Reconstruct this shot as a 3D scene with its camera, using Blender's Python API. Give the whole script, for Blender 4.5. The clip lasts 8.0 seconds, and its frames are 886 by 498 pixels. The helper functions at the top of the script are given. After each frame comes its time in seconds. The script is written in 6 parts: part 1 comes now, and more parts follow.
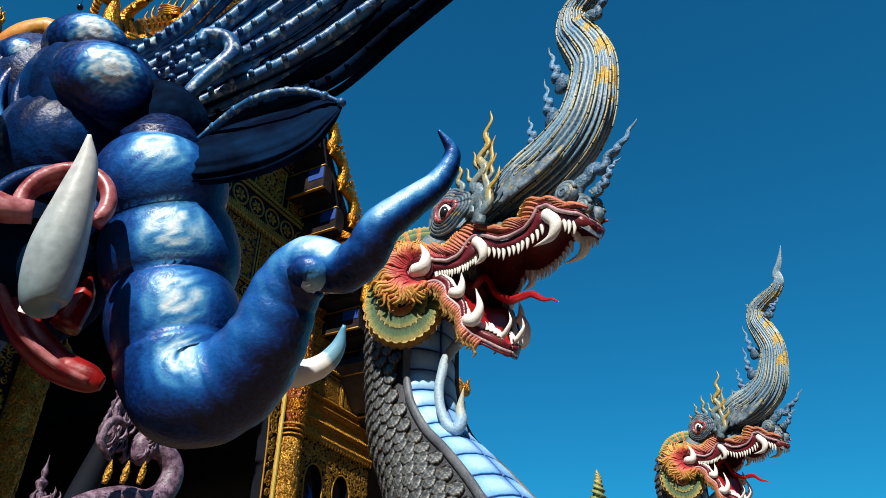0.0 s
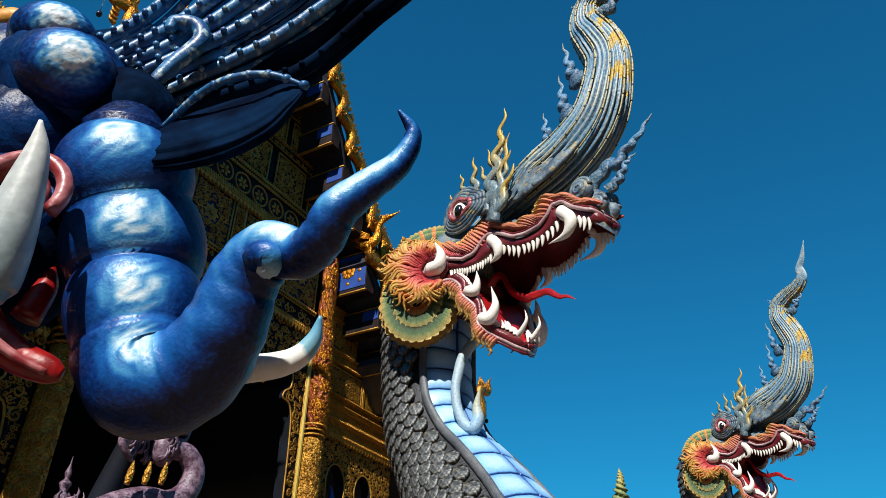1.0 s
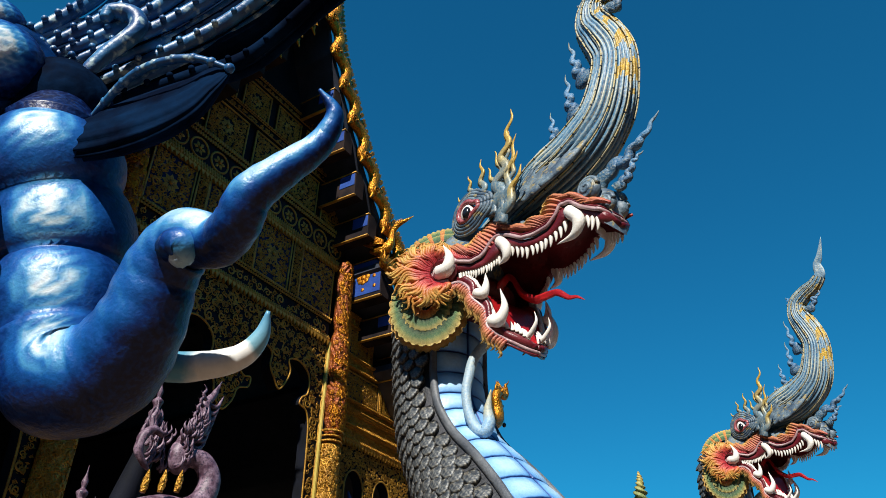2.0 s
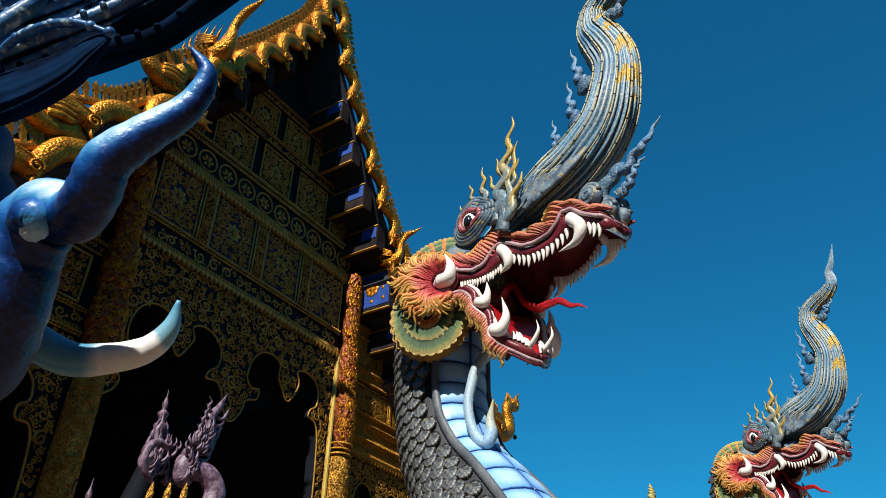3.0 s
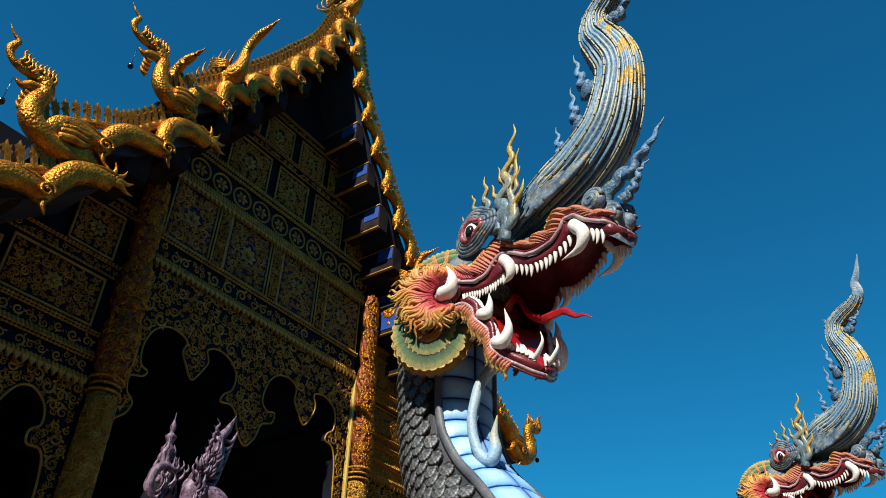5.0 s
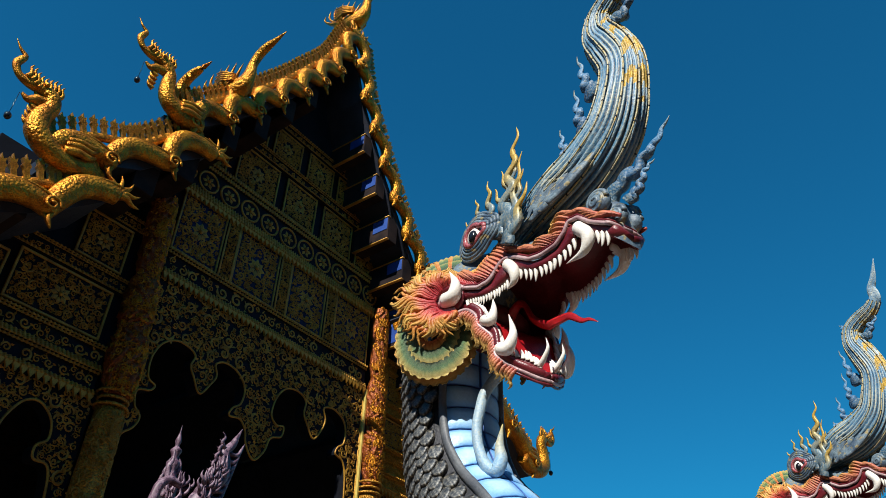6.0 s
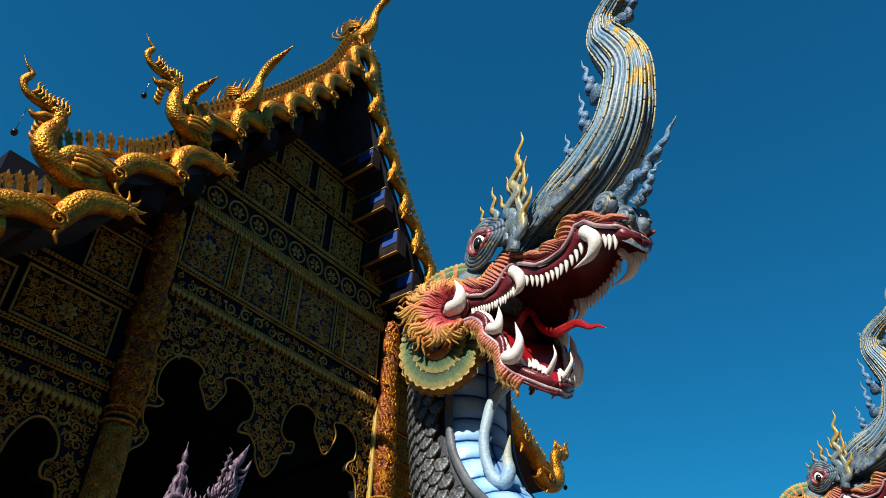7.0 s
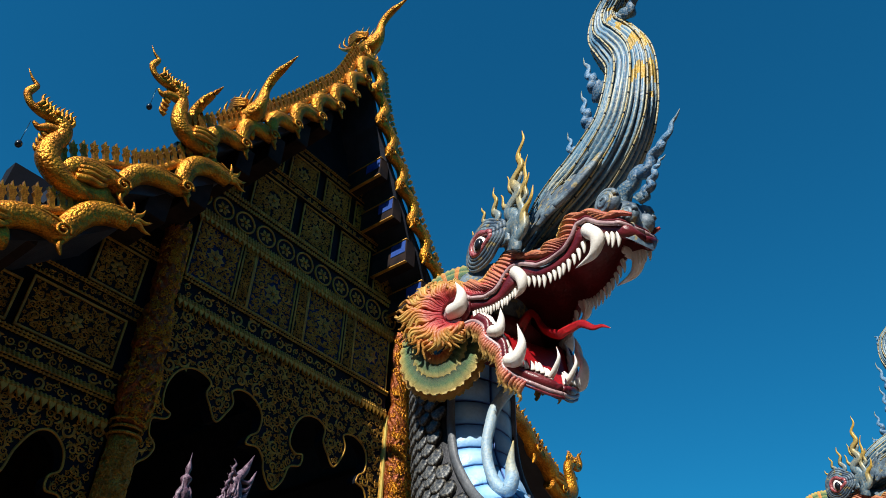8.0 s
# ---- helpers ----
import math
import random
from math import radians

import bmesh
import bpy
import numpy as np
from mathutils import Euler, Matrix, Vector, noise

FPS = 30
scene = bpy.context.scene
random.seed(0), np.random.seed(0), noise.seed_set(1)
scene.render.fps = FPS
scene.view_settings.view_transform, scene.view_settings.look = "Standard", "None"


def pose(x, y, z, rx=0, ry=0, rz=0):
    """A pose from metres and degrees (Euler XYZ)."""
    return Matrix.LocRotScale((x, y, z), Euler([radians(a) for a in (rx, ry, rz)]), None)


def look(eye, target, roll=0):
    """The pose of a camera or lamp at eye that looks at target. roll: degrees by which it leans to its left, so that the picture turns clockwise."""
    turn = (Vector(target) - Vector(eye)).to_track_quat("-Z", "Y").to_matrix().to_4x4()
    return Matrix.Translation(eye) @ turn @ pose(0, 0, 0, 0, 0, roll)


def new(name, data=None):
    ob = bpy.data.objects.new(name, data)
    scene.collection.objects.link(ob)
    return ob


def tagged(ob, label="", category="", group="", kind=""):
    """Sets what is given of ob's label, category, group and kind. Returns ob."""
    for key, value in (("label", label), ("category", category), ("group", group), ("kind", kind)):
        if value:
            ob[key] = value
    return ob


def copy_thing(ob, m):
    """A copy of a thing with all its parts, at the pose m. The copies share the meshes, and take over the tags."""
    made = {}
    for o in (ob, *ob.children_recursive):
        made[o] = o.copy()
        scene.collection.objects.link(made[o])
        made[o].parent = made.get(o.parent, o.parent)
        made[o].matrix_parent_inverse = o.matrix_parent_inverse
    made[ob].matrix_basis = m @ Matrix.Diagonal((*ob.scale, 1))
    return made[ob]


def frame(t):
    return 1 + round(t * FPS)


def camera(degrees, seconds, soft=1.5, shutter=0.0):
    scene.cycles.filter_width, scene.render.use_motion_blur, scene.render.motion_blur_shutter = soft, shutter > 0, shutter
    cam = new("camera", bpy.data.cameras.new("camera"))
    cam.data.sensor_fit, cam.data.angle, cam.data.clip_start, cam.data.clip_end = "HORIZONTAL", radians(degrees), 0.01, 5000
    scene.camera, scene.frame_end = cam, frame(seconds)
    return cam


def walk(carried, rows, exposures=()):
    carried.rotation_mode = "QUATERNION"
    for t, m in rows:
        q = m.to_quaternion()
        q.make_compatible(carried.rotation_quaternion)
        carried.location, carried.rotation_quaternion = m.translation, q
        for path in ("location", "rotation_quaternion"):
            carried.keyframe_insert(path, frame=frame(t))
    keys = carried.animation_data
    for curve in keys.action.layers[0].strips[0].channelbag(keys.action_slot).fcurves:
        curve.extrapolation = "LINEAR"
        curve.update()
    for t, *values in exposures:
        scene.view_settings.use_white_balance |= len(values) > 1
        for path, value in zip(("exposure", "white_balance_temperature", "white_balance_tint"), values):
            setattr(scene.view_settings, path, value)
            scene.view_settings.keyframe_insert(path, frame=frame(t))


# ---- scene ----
cam = camera(61.0, 8.0, soft=0.5)
PATH = [
    (0, (1.388, -9.099, 1.265), (2.872, -8.301, 2.342), 0.9),
    (0.5, (1.406, -9.113, 1.263), (2.876, -8.289, 2.34), 1.1),
    (1, (1.43, -9.128, 1.265), (2.887, -8.281, 2.342), 1.2),
    (1.5, (1.456, -9.148, 1.268), (2.9, -8.28, 2.346), 1.0),
    (3, (1.586, -9.213, 1.275), (2.98, -8.31, 2.389), 1.2),
    (3.5, (1.637, -9.236, 1.281), (3.017, -8.325, 2.406), 1.2),
    (4, (1.697, -9.255, 1.28), (3.06, -8.335, 2.419), 1.3),
    (5.5, (1.91, -9.258, 1.298), (3.217, -8.31, 2.478), 1.6),
    (6, (1.978, -9.25, 1.307), (3.266, -8.294, 2.502), 1.6),
    (6.5, (2.038, -9.237, 1.318), (3.306, -8.274, 2.528), 1.6),
    (7, (2.105, -9.229, 1.328), (3.353, -8.26, 2.554), 1.6),
    (7.5, (2.179, -9.223, 1.334), (3.408, -8.247, 2.573), 1.6),
    (8, (2.273, -9.213, 1.343), (3.482, -8.229, 2.595), 1.7),
]
walk(cam, [(t, look(a, b, c)) for t, a, b, c in PATH], [(0, 0.5), (8, 0.5)])

# ---- sky and sun ----
SUN_TO = Vector((-3.8, -1.1, 3.6)).normalized()
world = bpy.data.worlds.new("clear_sky")
scene.world = world
world.use_nodes = True
wn = world.node_tree
wbg = wn.nodes["Background"]
sky = wn.nodes.new("ShaderNodeTexSky")
sky.sky_type, sky.sun_disc = "NISHITA", False
sky.sun_elevation = math.asin(SUN_TO.z)
sky.sun_rotation = math.atan2(SUN_TO.x, SUN_TO.y)
sky.altitude = 3500
sky.air_density, sky.dust_density, sky.ozone_density = 1.9, 1.6, 3.2
grade = wn.nodes.new("ShaderNodeMix")
grade.data_type, grade.blend_type = "RGBA", "MULTIPLY"
grade.inputs["Factor"].default_value = 1.0
grade.inputs["B"].default_value = (0.09, 0.91, 1.22, 1)
wn.links.new(sky.outputs["Color"], grade.inputs["A"])
wn.links.new(grade.outputs["Result"], wbg.inputs["Color"])
wbg.inputs["Strength"].default_value = 0.059

sun = new("sun", bpy.data.lights.new("sun", "SUN"))
sun.data.energy, sun.data.angle, sun.data.color = 5.0, radians(0.5), (1.0, 0.95, 0.87)
sun.matrix_world = look(SUN_TO * 60, (0, 0, 0))


# ---- geometry kit ----
class Geo:
    """Vertices, faces, a value u for each vertex and a material slot for each face."""

    def __init__(self):
        self.v, self.f, self.u, self.m = [], [], [], []

    def add(self, verts, faces, us, slot=0):
        k = len(self.v)
        self.v += [tuple(p) for p in verts]
        self.f += [tuple(i + k for i in f) for f in faces]
        self.u += list(us)
        self.m += [slot] * len(faces)
        return self

    def mesh(self, name, mats, smooth=True):
        me = bpy.data.meshes.new(name)
        me.from_pydata(self.v, [], self.f)
        at = me.attributes.new("u", "FLOAT", "POINT")
        at.data.foreach_set("value", self.u)
        for m in mats:
            me.materials.append(m)
        me.polygons.foreach_set("material_index", self.m)
        me.polygons.foreach_set("use_smooth", [smooth] * len(self.f))
        me.update()
        return me


def part(name, geo, material, parent=None, label="", smooth=True, at=None):
    mats = material if isinstance(material, (list, tuple)) else [material]
    me = geo if isinstance(geo, bpy.types.Mesh) else geo.mesh(name, mats, smooth)
    ob = new(name, me)
    if parent:
        ob.parent = parent
    if at is not None:
        ob.matrix_basis = at
    if label:
        ob["label"] = label
    if name == "filigree":
        ob["kind"] = "stuff"
    return ob


def root(name, m, label, category, group="", kind=""):
    ob = new(name)
    ob.empty_display_size = 0.1
    ob.matrix_world = m
    return tagged(ob, label, category, group, kind)


def spline(pts, n):
    """n points on a smooth curve through the rows of pts (any width)."""
    p = np.array(pts, float)
    p = np.vstack([2 * p[0] - p[1], p, 2 * p[-1] - p[-2]])
    seg = len(p) - 3
    out = []
    for k in range(n):
        x = k / (n - 1) * seg
        i = min(int(x), seg - 1)
        t = x - i
        a, b, c, d = p[i:i + 4]
        out.append(0.5 * (2 * b + (c - a) * t + (2 * a - 5 * b + 4 * c - d) * t * t + (3 * b - a - 3 * c + d) * t ** 3))
    return np.array(out)


def sweep(g, pts, n=24, segs=10, flat=1.0, side=(0, 1, 0), rib=None, slot=0, shape=None, u0=0.0, u1=1.0):
    """A tube through rows (x, y, z, radius); flat scales its breadth along side; rib(theta, u) and shape(u) scale the radius."""
    c = spline(pts, n)
    P, R = c[:, :3], np.maximum(c[:, 3], 1e-4)
    side = np.array(side, float)
    verts, us = [], []
    for i in range(n):
        t = P[min(i + 1, n - 1)] - P[max(i - 1, 0)]
        t /= np.linalg.norm(t) + 1e-12
        b = side - t * (side @ t)
        if np.linalg.norm(b) < 1e-3:
            b = np.cross(t, (0.3, 0.2, 0.9))
        b /= np.linalg.norm(b)
        a = np.cross(b, t)
        u = i / (n - 1)
        k = shape(u) if shape else 1.0
        for j in range(segs):
            th = 2 * math.pi * j / segs
            r = R[i] * k * (rib(th, u) if rib else 1.0)
            verts.append(P[i] + r * (a * math.cos(th) + b * flat * math.sin(th)))
            us.append(u0 + (u1 - u0) * u)
    faces = [(i * segs + j, i * segs + (j + 1) % segs, (i + 1) * segs + (j + 1) % segs, (i + 1) * segs + j) for i in range(n - 1) for j in range(segs)]
    faces += [tuple(range(segs))[::-1], tuple((n - 1) * segs + j for j in range(segs))]
    return g.add(verts, faces, us, slot)


def ball(g, c, r, rot=None, nu=14, nv=9, slot=0, bump=None):
    r = (r, r, r) if isinstance(r, (int, float)) else r
    verts, us = [], []
    for i in range(nv + 1):
        la = math.pi * (i / nv - 0.5)
        for j in range(nu):
            lo = 2 * math.pi * j / nu
            d = Vector((math.cos(la) * math.cos(lo), math.cos(la) * math.sin(lo), math.sin(la)))
            k = bump(d) if bump else 1.0
            q = Vector((d.x * r[0] * k, d.y * r[1] * k, d.z * r[2] * k))
            if rot:
                q = rot @ q
            verts.append((c[0] + q.x, c[1] + q.y, c[2] + q.z))
            us.append(i / nv)
    faces = [(i * nu + j, i * nu + (j + 1) % nu, (i + 1) * nu + (j + 1) % nu, (i + 1) * nu + j) for i in range(nv) for j in range(nu)]
    return g.add(verts, faces, us, slot)


def box(g, lo, hi, bevel=0.0, slot=0):
    """A box with chamfered edges."""
    bm = bmesh.new()
    bmesh.ops.create_cube(bm, size=1)
    for v in bm.verts:
        v.co = Vector([lo[k] + (v.co[k] + 0.5) * (hi[k] - lo[k]) for k in range(3)])
    if bevel:
        bmesh.ops.bevel(bm, geom=bm.edges[:], offset=bevel, segments=1, affect="EDGES")
    bm.verts.index_update()
    g.add([v.co for v in bm.verts], [[v.index for v in f.verts] for f in bm.faces], [0.5] * len(bm.verts), slot)
    bm.free()
    return g


def plate(g, outline, y0, y1, slot=0):
    """A flat outline in x and z, extruded from y0 to y1."""
    bm = bmesh.new()
    vs = [bm.verts.new((x, y0, z)) for x, z in outline]
    es = [bm.edges.new((vs[i], vs[(i + 1) % len(vs)])) for i in range(len(vs))]
    bmesh.ops.triangle_fill(bm, edges=es, use_beauty=True)
    ret = bmesh.ops.extrude_face_region(bm, geom=bm.faces[:])
    for e in ret["geom"]:
        if isinstance(e, bmesh.types.BMVert):
            e.co.y = y1
    bmesh.ops.recalc_face_normals(bm, faces=bm.faces[:])
    bm.verts.index_update()
    g.add([v.co for v in bm.verts], [[v.index for v in f.verts] for f in bm.faces], [0.5] * len(bm.verts), slot)
    bm.free()
    return g


# ---- materials ----
def mat(name, colors, rough=0.5, metal=0.0, scale=8.0, fine=60.0, bump=0.3, attr=None, scales=0.0, vary=0.0, dirt=0.35, coat=0.0, spec=0.5, depth=0.02):
    """Two scales of noise over two colours; attr: a list of (place, colour) along the value u; scales: size of raised scales per metre;
    vary: how far single pieces differ."""
    m = bpy.data.materials.new(name)
    m.use_nodes = True
    nt = m.node_tree
    N, L = nt.nodes, nt.links
    bs = N["Principled BSDF"]
    tc = N.new("ShaderNodeTexCoord")

    def noise_of(sc, det=4):
        n = N.new("ShaderNodeTexNoise")
        n.inputs["Scale"].default_value, n.inputs["Detail"].default_value = sc, det
        L.new(tc.outputs["Object"], n.inputs["Vector"])
        return n

    def mix(fac, a, b, kind="MIX"):
        x = N.new("ShaderNodeMix")
        x.data_type, x.blend_type = "RGBA", kind
        for sock, val in (("Factor", fac), ("A", a), ("B", b)):
            if isinstance(val, (int, float)):
                x.inputs[sock].default_value = val
            elif isinstance(val, tuple):
                x.inputs[sock].default_value = (*val, 1)
            else:
                L.new(val, x.inputs[sock])
        return x.outputs["Result"]

    def ramp(src, stops):
        r = N.new("ShaderNodeValToRGB")
        els = r.color_ramp.elements
        while len(els) < len(stops):
            els.new(0.5)
        for e, (p, c) in zip(els, stops):
            e.position, e.color = p, (*c, 1) if isinstance(c, tuple) else (c, c, c, 1)
        L.new(src, r.inputs["Fac"])
        return r.outputs["Color"]

    n1, n2 = noise_of(scale, 5), noise_of(fine, 6)
    if attr:
        an = N.new("ShaderNodeAttribute")
        an.attribute_name = "u"
        wob = N.new("ShaderNodeMath")
        wob.operation = "MULTIPLY_ADD"
        L.new(n1.outputs["Fac"], wob.inputs[0])
        wob.inputs[1].default_value = 0.25
        sub = N.new("ShaderNodeMath")
        sub.operation = "SUBTRACT"
        L.new(an.outputs["Fac"], sub.inputs[0])
        sub.inputs[1].default_value = 0.125
        L.new(sub.outputs[0], wob.inputs[2])
        col = ramp(wob.outputs[0], attr)
        if colors:
            col = mix(ramp(n2.outputs["Fac"], [(0.45, 0.0), (0.75, 0.45)]), col, colors[0])
    else:
        col = mix(ramp(n1.outputs["Fac"], [(0.38, 0.0), (0.62, 1.0)]), colors[0], colors[1])
        if len(colors) > 2:
            n3 = noise_of(scale * 2.3, 3)
            col = mix(ramp(n3.outputs["Fac"], [(0.56, 0.0), (0.66, 1.0)]), col, colors[2])
    if vary:
        oi = N.new("ShaderNodeObjectInfo")
        gi = N.new("ShaderNodeNewGeometry")
        sm = N.new("ShaderNodeMath")
        sm.operation = "ADD"
        L.new(oi.outputs["Random"], sm.inputs[0])
        L.new(gi.outputs["Random Per Island"], sm.inputs[1])
        fr = N.new("ShaderNodeMath")
        fr.operation = "FRACT"
        L.new(sm.outputs[0], fr.inputs[0])
        col = mix(vary, col, ramp(fr.outputs[0], [(0.0, 0.25), (1.0, 1.0)]), "MULTIPLY")
    # grime in the fine grain
    col = mix(dirt, col, ramp(n2.outputs["Fac"], [(0.3, 0.35), (0.6, 1.0)]), "MULTIPLY")
    L.new(col, bs.inputs["Base Color"])
    bs.inputs["Metallic"].default_value = metal
    bs.inputs["Specular IOR Level"].default_value = spec
    rr = N.new("ShaderNodeMapRange")
    rr.inputs["To Min"].default_value, rr.inputs["To Max"].default_value = max(rough - 0.12, 0.05), min(rough + 0.15, 1)
    L.new(n2.outputs["Fac"], rr.inputs["Value"])
    L.new(rr.outputs["Result"], bs.inputs["Roughness"])
    if coat:
        bs.inputs["Coat Weight"].default_value = coat
        bs.inputs["Coat Roughness"].default_value = 0.15
    h = n2.outputs["Fac"]
    if scales:
        vo = N.new("ShaderNodeTexVoronoi")
        vo.inputs["Scale"].default_value = scales
        L.new(tc.outputs["Object"], vo.inputs["Vector"])
        ad = N.new("ShaderNodeMath")
        ad.operation = "MULTIPLY_ADD"
        L.new(vo.outputs["Distance"], ad.inputs[0])
        ad.inputs[1].default_value = -1.6
        L.new(h, ad.inputs[2])
        h = ad.outputs[0]
    if bump:
        bp = N.new("ShaderNodeBump")
        bp.inputs["Strength"].default_value = bump
        bp.inputs["Distance"].default_value = depth if not scales else 0.5 / scales
        L.new(h, bp.inputs["Height"])
        L.new(bp.outputs["Normal"], bs.inputs["Normal"])
    return m


GOLD = mat("gold_leaf", [(0.46, 0.15, 0.007), (0.72, 0.31, 0.02)], 0.38, 0.75, 9, 60, 0.7, dirt=0.85)
GOLD_SCALE = mat("gold_scaled", [(0.44, 0.15, 0.007), (0.68, 0.29, 0.018)], 0.38, 0.75, 5, 60, 0.5, scales=26, dirt=0.85)
GOLD_OLD = mat("gold_filigree", [(0.36, 0.17, 0.016), (0.54, 0.28, 0.028)], 0.45, 0.35, 6, 60, 0.4, dirt=0.6)
GOLD_MOSAIC = mat("gold_mosaic", [(0.45, 0.2, 0.018), (0.66, 0.34, 0.035), (0.16, 0.06, 0.01)], 0.4, 0.5, 25, 60, 0.9, scales=34, dirt=0.7)
RED_GOLD = mat("red_gold_carving", [(0.2, 0.032, 0.003), (0.36, 0.1, 0.006), (0.1, 0.012, 0.003)], 0.45, 0.4, 22, 60, 0.5, scales=26, dirt=0.7)
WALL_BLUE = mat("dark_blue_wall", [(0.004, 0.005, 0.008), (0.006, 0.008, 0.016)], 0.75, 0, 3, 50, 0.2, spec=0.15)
PANEL_BLUE = mat("ultramarine_panel", [(0.003, 0.008, 0.032), (0.006, 0.02, 0.085)], 0.7, 0, 3, 50, 0.2, spec=0.2)
BRIGHT_BLUE = mat("bright_blue_board", [(0.008, 0.045, 0.24), (0.014, 0.065, 0.3)], 0.5, 0, 3, 50, 0.15)
POST_GOLD = mat("pale_gold_post", [(0.52, 0.4, 0.08), (0.62, 0.48, 0.12)], 0.4, 0.1, 6, 60, 0.2, depth=0.004)
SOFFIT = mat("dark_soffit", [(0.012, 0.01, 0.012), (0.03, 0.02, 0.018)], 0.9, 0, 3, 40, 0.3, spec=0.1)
TILE = mat("dark_roof_tile", [(0.02, 0.025, 0.04), (0.035, 0.04, 0.06)], 0.5, 0, 4, 40, 0.3)
PAVING = mat("tan_brick_paving", [(0.12, 0.075, 0.045), (0.19, 0.12, 0.075)], 0.8, 0, 1.5, 30, 0.3)
CREST = mat("blue_grey_crest_shaded_grooves", [(0.5, 0.38, 0.13)], 0.45, 0, 6, 45, 0.5, dirt=0.5, depth=0.01, attr=[(0.1, (0.008, 0.02, 0.04)), (0.35, (0.03, 0.1, 0.2)), (0.62, (0.1, 0.28, 0.46)), (0.85, (0.42, 0.5, 0.48)), (1.0, (0.62, 0.6, 0.48))])
CREST_CREAM = mat("cream_gilt_seam", [(0.55, 0.46, 0.22), (0.42, 0.4, 0.3), (0.6, 0.4, 0.08)], 0.45, 0.05, 14, 60, 0.4, dirt=0.5)
CREST_DARK = mat("slate_blue_skin", [(0.05, 0.085, 0.13), (0.17, 0.24, 0.29), (0.32, 0.26, 0.12)], 0.5, 0, 9, 50, 0.5, dirt=0.65, depth=0.007)
HORN = mat("blue_gold_horn", [(0.5, 0.4, 0.15)], 0.5, 0, 9, 60, 0.4, attr=[(0.0, (0.05, 0.13, 0.2)), (0.35, (0.03, 0.13, 0.28)), (0.8, (0.08, 0.25, 0.46)), (1.0, (0.26, 0.3, 0.26))], dirt=0.5)
FLAME = mat("gold_blue_flame", [(0.5, 0.36, 0.1)], 0.45, 0.1, 14, 50, 0.4, depth=0.006, attr=[(0.0, (0.06, 0.12, 0.18)), (0.3, (0.16, 0.26, 0.32)), (0.5, (0.42, 0.36, 0.18)), (0.7, (0.55, 0.36, 0.07)), (1.0, (0.65, 0.38, 0.05))], dirt=0.6)
MANE = mat("red_to_gold_mane", None, 0.5, 0, 12, 60, 0.3, attr=[(0.1, (0.42, 0.02, 0.03)), (0.35, (0.55, 0.07, 0.045)), (0.6, (0.62, 0.22, 0.04)), (0.85, (0.68, 0.42, 0.1))], vary=0.4)
CURL = mat("golden_mane_curl", None, 0.45, 0.1, 12, 60, 0.4, dirt=0.6, vary=0.3, attr=[(0.0, (0.5, 0.1, 0.03)), (0.45, (0.6, 0.22, 0.04)), (1.0, (0.64, 0.38, 0.08))])
CREST_GOLD = mat("yellow_crest_plate", [(0.55, 0.34, 0.03), (0.36, 0.25, 0.06), (0.64, 0.42, 0.06)], 0.45, 0.1, 9, 50, 0.5, dirt=0.6)
COLLAR = mat("green_gold_collar", [(0.42, 0.34, 0.1)], 0.5, 0, 18, 50, 0.5, attr=[(0.0, (0.01, 0.05, 0.03)), (0.2, (0.02, 0.09, 0.05)), (0.45, (0.06, 0.18, 0.08)), (0.65, (0.3, 0.32, 0.1)), (0.85, (0.55, 0.42, 0.12)), (0.95, (0.6, 0.44, 0.12))], vary=0.25, dirt=0.5)
LIP = mat("maroon_lip", [(0.1, 0.006, 0.012), (0.17, 0.018, 0.024)], 0.35, 0, 6, 60, 0.2)
LIP_PINK = mat("mauve_gum", [(0.34, 0.2, 0.21), (0.52, 0.38, 0.38)], 0.35, 0, 8, 60, 0.2)
PALATE = mat("dark_red_palate", [(0.075, 0.004, 0.006), (0.14, 0.008, 0.011)], 0.5, 0, 5, 50, 0.3)
TONGUE = mat("scarlet_tongue", [(0.32, 0.005, 0.01), (0.42, 0.012, 0.014)], 0.35, 0, 8, 50, 0.2)
IVORY = mat("ivory_white_paint", [(0.74, 0.7, 0.62), (0.82, 0.79, 0.73)], 0.3, 0, 9, 60, 0.15, dirt=0.15)
EYE_WHITE = mat("eye_white", [(0.72, 0.68, 0.62), (0.8, 0.77, 0.72)], 0.2, 0, 9, 60, 0.05, dirt=0.05)
BLACK = mat("black_gloss", [(0.008, 0.008, 0.01), (0.012, 0.012, 0.014)], 0.15, 0, 9, 60, 0.0)
RUFFLE = mat("salmon_to_gold_tuft", None, 0.5, 0, 14, 60, 0.4, attr=[(0.0, (0.5, 0.09, 0.08)), (0.3, (0.6, 0.22, 0.1)), (0.6, (0.66, 0.4, 0.11)), (1.0, (0.7, 0.48, 0.14))], dirt=0.45, vary=0.4)
SCALE = mat("grey_silver_scale_shaded_rim", [(0.66, 0.62, 0.52)], 0.35, 0.1, 14, 60, 0.3, depth=0.004, attr=[(0.2, (0.004, 0.005, 0.007)), (0.36, (0.06, 0.066, 0.075)), (0.58, (0.2, 0.21, 0.22)), (0.85, (0.55, 0.53, 0.47))], vary=0.35, dirt=0.5)
SCALE = mat("grey_silver_scale_shaded_rim", [(0.6, 0.55, 0.42)], 0.4, 0.15, 14, 60, 0.5, attr=[(0.2, (0.005, 0.006, 0.009)), (0.42, (0.035, 0.043, 0.055)), (0.68, (0.1, 0.115, 0.13)), (0.95, (0.28, 0.27, 0.24))], vary=0.35, dirt=0.6)
